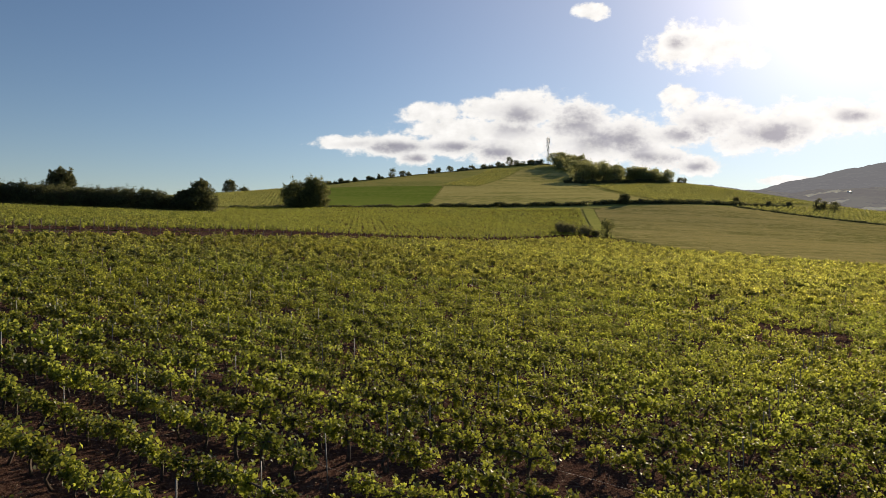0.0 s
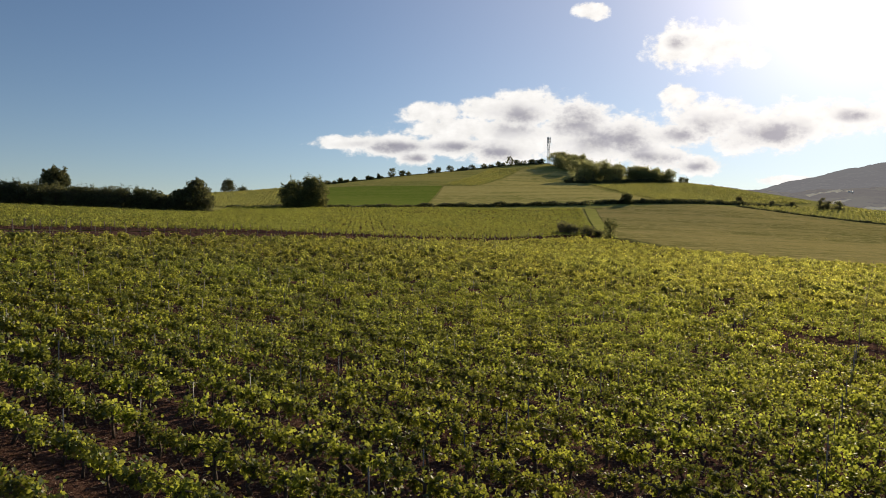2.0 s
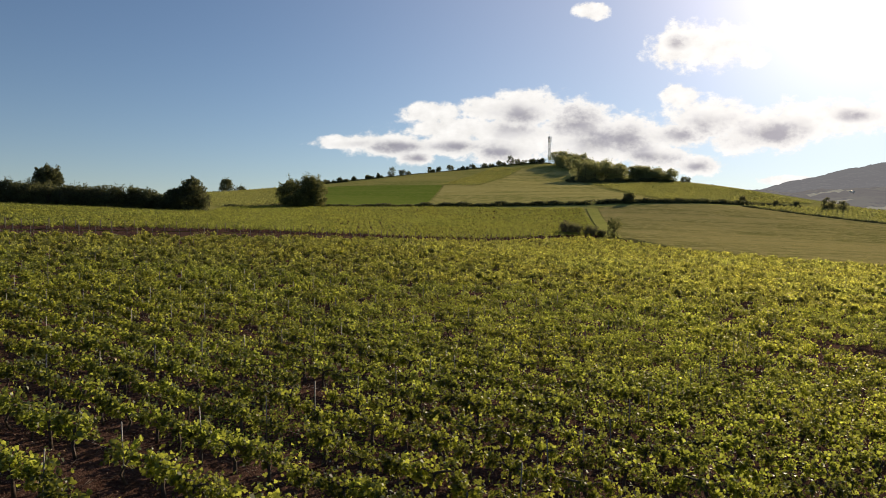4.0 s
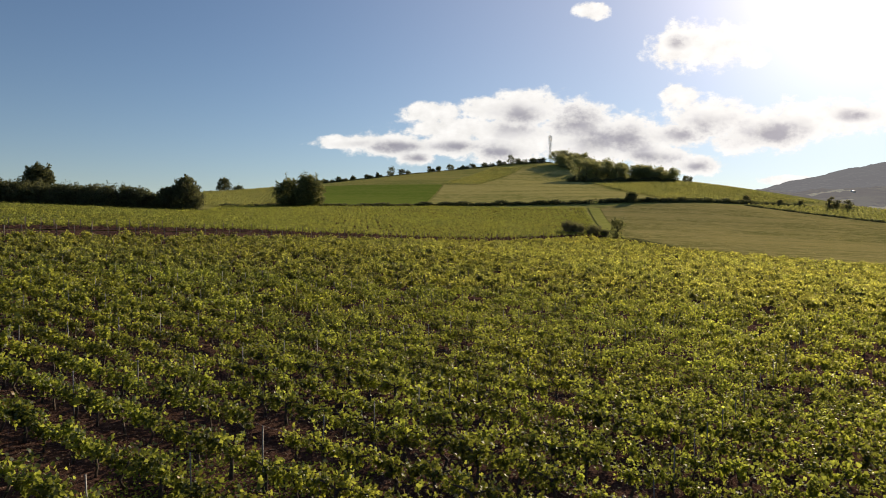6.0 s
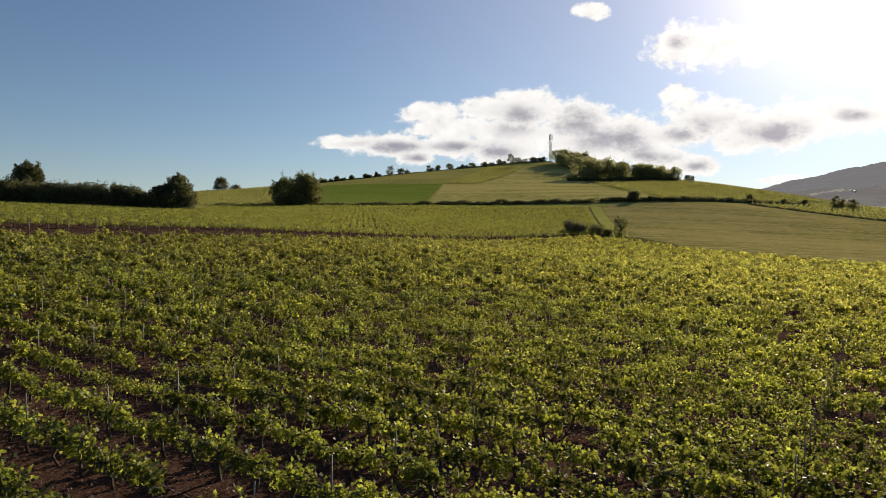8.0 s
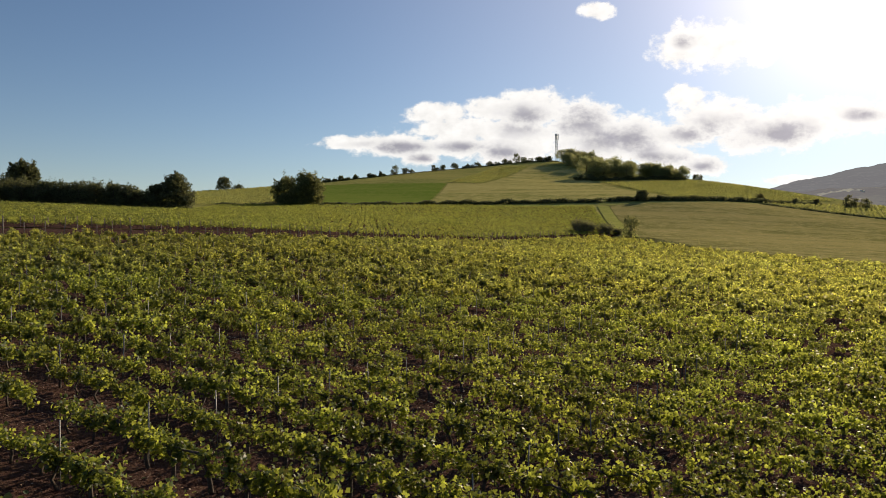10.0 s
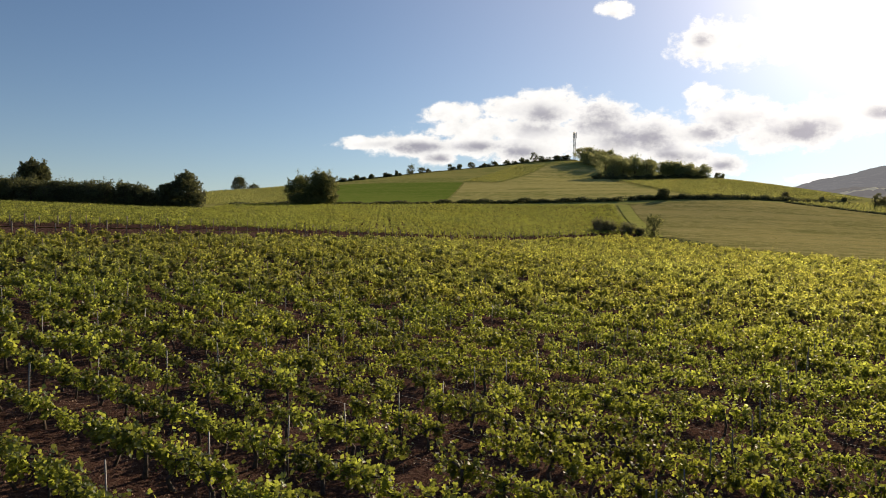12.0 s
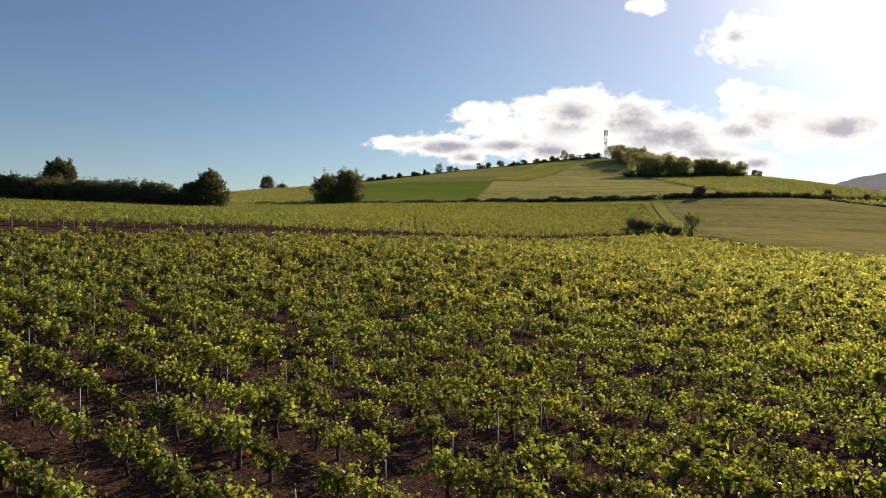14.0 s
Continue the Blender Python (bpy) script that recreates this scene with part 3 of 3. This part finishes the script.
plant("vine_stakes", vp[far_stake], [(np.concatenate(bar.v), np.concatenate(bar.f))], 0.0, np.ones(int(far_stake.sum())), STAKE_WOOD, "thin grey vine stakes along the rows", "stakes")
post = Shape().box((0, 0, .6), (.09, .09, 1.25))
for side, off, gap in (("upper", 1.7, 1.5), ("lower", -2.2, 1.8)):
    d = (LANE_B - LANE_A) / np.linalg.norm(LANE_B - LANE_A)
    n = np.array((-d[1], d[0]))
    t = np.arange(90, 292, gap)
    pp = LANE_A + t[:, None] * d + off * n + np.random.default_rng(3).normal(size=(len(t), 2)) * .12
    plant("row_end_posts", pp, [(np.concatenate(post.v), np.concatenate(post.f))], .3, np.random.default_rng(4).uniform(.85, 1.1, len(t)), STAKE_WOOD,
          "weathered wooden end posts of the %s vine rows" % side, "posts")


# ---------------------------------------------------------------- trees and bushes
def crown(rng, height, width, low, blobs, count, size, kind=LEAF_TRI):
    """Leaf clumps on overlapping lumps that fill an uneven crown."""
    c = []
    lop = rng.normal(0, .10, 2) * width
    blobs = int(blobs * 1.5)
    for i in range(blobs):
        t = rng.uniform(0, 1)
        r = (math.sin(math.pi * (0.22 + .70 * t)) ** .7) * width * .5
        a, q = rng.uniform(0, 2 * math.pi), math.sqrt(rng.uniform(0.05, 1)) * .72
        c.append((math.cos(a) * r * q + lop[0] * t, math.sin(a) * r * q + lop[1] * t, low + (height - low) * (.02 + .88 * t), width * rng.uniform(.08, .17)))
    c = np.array(c)
    k = rng.integers(0, blobs, count)
    d = rng.normal(size=(count, 3))
    d /= np.linalg.norm(d, axis=1)[:, None]
    rad = c[k, 3:4] * rng.uniform(.45, 1.12, (count, 1)) ** .6
    p = c[k, :3] + d * rad * np.array((1, 1, .8))
    p[:, 2] = np.clip(p[:, 2], low * .8, height)
    # loose sprigs that break the outline
    first = len(p)
    for q in rng.choice(blobs, max(3, blobs // 2), replace=False):
        out = np.array((c[q, 0], c[q, 1], .5 * width * rng.uniform(.3, 1.2)))
        out = out / np.linalg.norm(out) + rng.normal(0, .3, 3)
        m = max(8, count // 220)
        t = rng.uniform(.6, 1.2, (m, 1))
        p = np.concatenate((p, c[q, :3] + out * t * c[q, 3] + rng.normal(0, .16, (m, 3)) * c[q, 3]))
    count = len(p)
    span = rng.uniform(.6, 1.3, count) * size
    span[first:] *= .8
    return leaves(rng, p, span, .25, kind), c


def tree(name, x, y, height, width, low, seed, count, size, mat, label, category, group="", blobs=44, stems=1):
    rng = np.random.default_rng(seed)
    root = empty(name, x, y, float(land(x, y)) - .05, label, category, group)
    (v, f), c = crown(rng, height, width, low, blobs, count, size)
    wood = Shape()
    for k in range(stems):
        a = 2 * math.pi * k / stems + rng.uniform(0, 1)
        b = (math.cos(a) * width * .10, math.sin(a) * width * .10) if stems > 1 else (0, 0)
        r = max(.05, height * .022 / math.sqrt(stems))
        wood.tube([(b[0] * .6, b[1] * .6, -.2), (b[0], b[1], height * .25), (b[0] * 2, b[1] * 2, height * .55), (b[0] * 2.2, b[1] * 2.2, height * .8)], [r * 1.3, r, r * .6, r * .2], 7)
        for q in rng.choice(len(c), min(5, len(c)), replace=False):
            z0 = rng.uniform(.2, .5) * height
            wood.tube([(b[0], b[1], z0), (c[q, 0] * .5, c[q, 1] * .5, (z0 + c[q, 2]) / 2), tuple(c[q, :3])], [r * .5, r * .35, r * .1], 5)
    wood.make("trunk", BARK, root, smooth=True)
    Shape().add(v, f).make("crown", mat, root)
    return root


def bush(name, x, y, height, width, seed, count, size, mat, label, category="bush", group=""):
    return tree(name, x, y, height, width, .1, seed, count, size, mat, label, category, group, blobs=30, stems=3)


# long dark hedge in front of the left-hand skyline
rng = np.random.default_rng(900)
for i in range(48):
    t = i / 47
    x, y = -76 - 100 * t + rng.uniform(-.6, .6), 206 - 8 * t + rng.uniform(-1.2, 1.2)
    bush("hedge_shrub", x, y, 6.5 + 1.5 * t + rng.uniform(-.35, .45), rng.uniform(8.5, 10.5), 910 + i, 3400, .36, HEDGE_LEAF,
         "dense dark green hedge shrub, part of a long hedge", "hedge", "hedge along the vineyard")
hedge_end = tree("hedge_tree", -71.8, 205, 10.2, 10.0, .2, 31, 12000, .36, HEDGE_LEAF, "dark leafy tree at the end of the hedge", "tree", blobs=60)
(v, f), c = crown(np.random.default_rng(36), 7.6, 6.0, .2, 26, 3600, .34)
Shape().add(v + np.array((-5.0, 0, 0)), f).make("side_crown", HEDGE_LEAF, hedge_end)
tree("round_tree", -120.5, 214, 12.0, 12.0, 1.0, 38, 17000, .48, HEDGE_LEAF, "dark round-crowned tree rising behind the hedge", "tree", blobs=90)
broad = tree("broad_tree", -55.0, 291, 12.8, 17.0, .2, 33, 19000, .44, TREE_LEAF, "broad clump of leafy green trees grown together beside the bank", "tree", blobs=70, stems=4)
(v, f), c = crown(np.random.default_rng(35), 11.2, 14.0, .2, 60, 13000, .42)
Shape().add(v + np.array((-7.2, -1.0, 0)), f).make("side_crown", TREE_LEAF, broad)
tree("distant_tree", -139, 446, 8.2, 12.0, .3, 34, 2600, .6, HEDGE_LEAF, "small dark tree on the skyline", "tree")
bush("skyline_bush", -131, 447, 3.2, 9.0, 37, 900, .5, HEDGE_LEAF, "low dark bush beside the skyline tree")

# shrubs along the ridge
for i, (x, y, h, w) in enumerate([(-92, 490, 4, 7), (-84, 495, 3, 7), (-75, 500, 3, 7), (-66, 510, 3.5, 5), (-57, 520, 3, 6), (-50, 530, 4, 4), (-42, 552, 7.5, 9),
                                  (-33, 556, 5, 7), (-12, 575, 5, 6), (-5, 578, 5, 6), (6, 582, 5, 8), (16, 586, 4, 5), (24, 590, 4, 8), (34, 594, 3.5, 8),
                                  (48, 606, 5, 7), (58, 602, 8, 9), (64, 604, 5, 9), (76, 612, 4, 9), (86, 616, 4.5, 8)]):
    r = np.random.default_rng(1050 + i)
    for j, (dx, grow) in enumerate([(0, 1.0), (r.uniform(.45, .8) * w, r.uniform(.45, .8))][:1 + (i % 3 != 0)]):
        bush("ridge_shrub", x + dx, y + dx * .35 + r.uniform(-2, 2), h * grow * r.uniform(.9, 1.1), w * (.5 + .5 * grow), 1000 + 40 * j + i, 1100 if j == 0 else 600, .5, HEDGE_LEAF,
             "small dark shrub on the ridge line", "bush", "shrubs along the ridge")

# grove on the hill
rng = np.random.default_rng(1100)
for i in range(32):
    if i > 25:
        x, y, h = 98 + 4.5 * (i - 26), 575 - 9 * (i - 26) + rng.uniform(-4, 4), rng.uniform(10.5, 12.5)
    elif i < 6:
        x, y, h = 96 + 4.6 * i, 600 + rng.uniform(-5, 5), rng.uniform(11.5, 13.5) - .25 * i
    elif i < 21:
        x, y, h = 96 + 3.6 * (i - 6), 500 + rng.uniform(-9, 9) - .1 * i, 15.5 - .33 * (i - 6) + rng.uniform(-1.8, 1.2)
    else:
        x, y, h = 141 + 3.8 * (i - 21), 492 + rng.uniform(-5, 5), rng.uniform(7.5, 10)
    tree("grove_tree", x, y, h, rng.uniform(13, 16), 1.2, 1100 + i, 3400, .58, PALE_LEAF if rng.random() < .88 else TREE_LEAF,
         "pale green broadleaf tree in the hilltop grove", "tree", "grove on the hill")
for i, (x, y, h, w) in enumerate([(88, 484, 4, 9), (94, 482, 4.5, 8), (168, 492, 4, 6), (174, 500, 4, 7)]):
    bush("grove_shrub", x, y, h, w, 1200 + i, 350, .6, HEDGE_LEAF, "dark shrub at the edge of the grove", "bush", "grove on the hill")


def twig_bush(x, y, h, w, seed):
    """Upright grey twigs fanning from the root, thinly leaved."""
    r = np.random.default_rng(seed)
    root = empty("track_bush", x, y, float(land(x, y)) - .05, "dark twiggy wild bush with small leaves at the vineyard corner", "bush", "bushes at the vineyard corner")
    wood, at = Shape(), []
    for i in range(120):
        a, q, top = r.uniform(0, 2 * math.pi), math.sqrt(r.random()), h * r.uniform(.55, 1.0)
        e = np.array((math.cos(a) * q * w * .5, math.sin(a) * q * w * .5, top * (1 - .25 * q)))
        b = e * (.6, .6, .3)
        wood.tube([(b[0] * .3, b[1] * .3, -.1), tuple(b), tuple(e)], [.035, .028, .010], 4)
        t = r.random((15, 1)) ** .7
        at.append(b * (1 - t) + e * t + r.normal(0, .18, (15, 3)))
    at = np.concatenate(at)
    v, f = leaves(r, at, r.uniform(.14, .30, len(at)), .2, LEAF_TRI)
    wood.make("twig", TWIG, root)
    Shape().add(v, f).make("foliage", SCRUB, root)


# bushes by the track, on the bank and to the far right
for i, (x, y, h, w) in enumerate([(31.8, 186.5, 4.6, 4.2), (34.0, 186, 3.8, 3.6), (37.8, 185.5, 3.7, 4.4), (41.0, 187, 2.2, 2.6)]):
    twig_bush(x, y, h, w, 1300 + i)
tree("track_tree", 43.9, 185.0, 5.4, 6.0, .5, 1326, 1500, .30, TREE_LEAF, "young sparse tree at the vineyard corner", "tree", "bushes at the vineyard corner", blobs=26)
bush("bank_bush", 79, 302, 4.4, 7.4, 1330, 3000, .4, HEDGE_LEAF, "round dark bush on the bank", "bush")
for i, (x, y, h, w) in enumerate([(188, 348, 6.5, 5.5), (193, 351, 5.5, 6), (200, 353, 5, 8), (147, 345, 3.8, 5.5), (166, 352, 2.5, 4), (178, 356, 2.8, 4)]):
    bush("field_bush", x, y, h, w, 1340 + i, 1200, .42, SCRUB, "small dark bush at the field edge", "bush", "bushes at the field edge")

# scrub along banks and ridge; also stands in for bank and grove shade
for i, (a, b, h) in enumerate([((-90, 288), (-10, 302), 1.5), ((-10, 302), (62, 300), 2.2), ((66, 302), (98, 308), 2.2), ((98, 308), (146, 338), 2.3), ((146, 340), (180, 356), 1.4), ((136, 321), (182, 282), .9), ((182, 282), (240, 235), 1.0), ((84, 481), (160, 484), 3.2), ((46.6, 184), (51, 163), .25), ((-100, 486), (-50, 532), .9), ((-50, 536), (20, 586), .8), ((20, 590), (95, 620), 1.1)]):
    r = np.random.default_rng(1400 + i)
    n = int(900 + 2600 * h)
    t = r.random(n)
    x, y = a[0] + (b[0] - a[0]) * t + r.normal(0, .8, n), a[1] + (b[1] - a[1]) * t + r.normal(0, .8, n)
    z = land(x, y) + r.random(n) * h * (.65 + .35 * np.sin(t * 41 + i) * np.sin(t * 17))
    v, f = leaves(r, np.stack((x, y, z), -1), r.uniform(.4, .8, n), .3, LEAF_TRI)
    tagged(Shape().add(v, f).make("bank_scrub", HEDGE_LEAF), "dark low scrub, in part standing in for shade", "scrub", kind="stuff")



def grass(corners, n, size, mat, label, seed):
    """Standing grass scattered over a plot."""
    r = np.random.default_rng(seed)
    lo, hi = np.min(corners, 0), np.max(corners, 0)
    x, y = r.uniform(lo[0], hi[0], n), r.uniform(lo[1], hi[1], n)
    ok = inside(x, y, corners)
    x, y = x[ok], y[ok]
    v, f = leaves(r, np.stack((x, y, land(x, y) + .12 + size * .2), -1), r.uniform(.6, 1.3, len(x)) * size, .62, LEAF_TRI)
    tagged(Shape().add(v, f).make("grass", mat), label, "grass", kind="stuff")


grass([(44, 186), (66, 150), (88, 110), (160, 60), (260, 215), (182, 281), (136, 320), (58, 284)], 90000, .16, GRASS, "short dry olive grass of the mown meadow", 61)
grass([(-8, 304), (98, 313), (112, 340), (96, 460), (107, 552), (90, 618), (62, 610), (62, 566), (20, 428), (-1, 434)], 60000, .22, GRASS, "dry yellow-green grass of the hill meadow", 62)
grass([(-62, 303), (-9, 304), (-1, 432), (-70, 445)], 40000, .22, CROP, "bright green young crop on the hillside", 63)
grass([(-85, 300), (-42, 304), (-54, 445), (-1, 434), (40, 575), (62, 612), (-40, 590), (-100, 500), (-150, 450), (-103, 437), (-72, 318)], 50000, .22, GRASS, "yellow-green grass on the slope below the ridge", 64)
grass([(108, 552), (96, 462), (170, 472), (300, 520), (300, 600), (100, 620)], 20000, .3, GRASS, "dry grass above the hillside vineyard", 65)

grass([(-72, 302), (-42, 304), (-54, 445), (-84, 440)], 9000, .22, CROP, "thin green crop thinning out beside the field", 66)
SIDE = np.array((-0.7498, 0.6618))
grass([tuple(LANE_A - 2.0 * SIDE), tuple(LANE_B - 2.0 * SIDE), tuple(LANE_B - .2 * SIDE), tuple(LANE_A - .2 * SIDE)], 60000, .13, GRASS, "strip of short grass along the earth lane", 68)
grass([(-6.5, 24.2), (-1.2, 24.2), (-1.2, 28.2), (-6.5, 28.2)], 2600, .07, CROP, "low green weeds on the soil between vines", 67)

# hillside vineyards
for nm, corners, along, seed in (("right", [(96, 462), (150, 468), (166, 482), (186, 436), (204, 402), (206, 388), (150, 351), (101, 323)], (.55, .83), 41), ("plot", [(-1, 434), (20, 428), (62, 566), (40, 575)], (.28, .96), 42),
                                 ("left", [(-150, 440), (-100, 460), (-74, 318), (-92, 290), (-150, 300)], (-.2, .98), 43), ("strip", [(136, 322), (177, 350), (218, 381), (250, 390), (300, 385), (300, 300), (240, 236), (182, 283)], (.5, .86), 44)):
    a = np.array(along) / np.linalg.norm(along)
    p, k, j = lattice((float(np.mean([c[0] for c in corners])), float(np.mean([c[1] for c in corners]))), a, np.array((a[1], -a[0])), 2.0, 1.5, corners, (-120, 120), (-120, 120), seed, .32)
    plant("hillside_vine_rows", p, [vine_form(600 + i, 9, 3, .28, LEAF_TRI, 1.4, 0, .78, 1.1) for i in range(8)], math.atan2(a[1], a[0]), vigour(p, seed) * 1.15, HILL_VINE, "yellow-green vine rows on the hillside", "vines")


# ---------------------------------------------------------------- radio mast
def mast(x, y, h):
    root = empty("radio_mast", x, y, float(land(x, y)), "tall grey lattice telecom mast with antennas on the hilltop", "mast")
    legs = [(math.cos(a) * 1.1, math.sin(a) * 1.1) for a in (0.5, 2.6, 4.7)]
    for lx, ly in legs:
        Shape().tube([(lx, ly, -.3), (lx * .8, ly * .8, h)], [.16, .13], 6).make("leg", STEEL, root)
    for i in range(int(h / 1.6)):
        s = Shape()
        for (ax, ay), (bx, by) in zip(legs, legs[1:] + legs[:1]):
            s.tube([(ax, ay, i * 1.6), (bx * .95, by * .95, (i + 1) * 1.6)], [.07, .07], 4)
        s.make("brace", STEEL, root)
    for z in (h - 1.6, h - 4.2):
        for a in (0.2, 2.3, 4.4):
            Shape().box((math.cos(a) * 1.45, math.sin(a) * 1.45, z), (.5, .5, 2.4), a).make("antenna_panel", PANEL, root)
    for z, a in ((h - 7.5, 3.6), (h - 9.5, 5.0), (h - 11.5, 4.0)):
        c = Vector((math.cos(a) * 1.2, math.sin(a) * 1.2, z))
        d = Vector((math.cos(a), math.sin(a), 0))
        Shape().tube([c, c + d * .25], [.7, .75], 14).make("dish", PANEL, root)
    Shape().tube([(0, 0, h - 1), (0, 0, h + 2.2)], [.05, .03], 5).make("lightning_rod", STEEL, root)


mast(94, 622, 24.5)


def hut(x, y, turn):
    """Low equipment building beside the mast."""
    root = empty("equipment_hut", x, y, float(land(x, y)), "low grey-walled hut with a flat dark roof beside the mast", "building")
    root.rotation_euler = (0, 0, turn)
    Shape().box((0, 0, 1.2), (11, 5, 3.0)).make("wall", PLASTER, root)
    Shape().box((0, 0, 2.85), (11.8, 5.8, .3)).make("roof", BARK, root, "flat dark roof")
    Shape().box((-3, -2.53, 1.0), (1.0, .06, 2.0)).make("door", STEEL, root, "grey metal door")


hut(82, 616, .15)


# ---------------------------------------------------------------- far hills
def far_ridge(name, points, depth, label, seed, m=24):
    """A long wooded ridge: crest heights along a line, falling to both sides."""
    rng = np.random.default_rng(seed)
    n = 140
    xs = np.linspace(points[0][0], points[-1][0], n)
    ys = np.interp(xs, [p[0] for p in points], [p[1] for p in points])
    zs = np.interp(xs, [p[0] for p in points], [p[2] for p in points])
    zs = zs + np.convolve(rng.normal(0, 16, n), np.hanning(16) / 8, "same")
    v = np.linspace(-1, 1, m)
    fall = np.cos(v * math.pi / 2) ** 1.2
    gx = np.repeat(xs[None], m, 0) + v[:, None] * depth * .2
    gy = ys[None] + v[:, None] * depth
    gz = (zs[None] + 60) * fall[:, None] - 60 + rng.normal(0, 1.5, (m, n)) * fall[:, None]
    i = (np.arange(m - 1)[:, None] * n + np.arange(n - 1)[None]).reshape(-1)
    s = Shape().add(np.stack((gx, gy, gz), -1), np.stack((i, i + 1, i + n + 1, i + n), -1))
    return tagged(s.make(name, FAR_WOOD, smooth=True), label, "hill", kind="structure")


far_ridge("backdrop", [(1450, 3400, 170), (1600, 3400, 225), (1780, 3400, 265), (2000, 3400, 315), (2200, 3400, 352), (2600, 3400, 440), (3200, 3400, 480), (3900, 3400, 380)], 900, "hazy grey wooded mountain ridge far off", 51)
far_ridge("backdrop", [(700, 3900, 150), (1200, 3900, 285), (1500, 3900, 262), (1900, 3900, 235), (2400, 3900, 150)], 500, "distant low dark ridge behind the hill", 52)
foothill = far_ridge("backdrop", [(600, 1900, 60), (820, 1900, 112), (1000, 1900, 118), (1200, 1900, 122), (1500, 1900, 130), (2000, 1900, 150)], 700, "hazy patchwork of fields on far foothills", 53, 72)

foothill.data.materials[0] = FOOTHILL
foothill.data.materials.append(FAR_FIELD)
# pale stubble strips between the woods: from x, to x, from v, to v over the slope
STRIPS = [(945, 1065, -.235, -.195), (860, 1010, -.42, -.38), (1090, 1240, -.44, -.40), (1010, 1150, -.53, -.49), (1180, 1330, -.33, -.29), (900, 1060, -.60, -.55)]
for face in foothill.data.polygons:
    v = (face.center[1] - 1900) / 700
    x = face.center[0] - v * 140
    if any(a < x < b and lo < v < hi for a, b, lo, hi in STRIPS):
        face.material_index = 1


def farmhouse(x, y, z):
    root = empty("farmhouse", x, y, z, "small white farmhouse on the distant foothill", "house")
    Shape().box((0, 0, 1.8), (10, 7, 5)).make("wall", PLASTER, root)
    v = [(-5.4, -4, 4.2), (5.4, -4, 4.2), (5.4, 4, 4.2), (-5.4, 4, 4.2), (-5.4, 0, 6.2), (5.4, 0, 6.2)]
    # the roof's pale colour stands in for sun glaring off it
    Shape().add(v, [(0, 1, 5, 4), (2, 3, 4, 5), (0, 4, 3, 3), (1, 2, 5, 5), (3, 2, 1, 0)]).make("roof", PANEL, root, "roof made pale in place of its glare")


farmhouse(1010, 1711, 99)
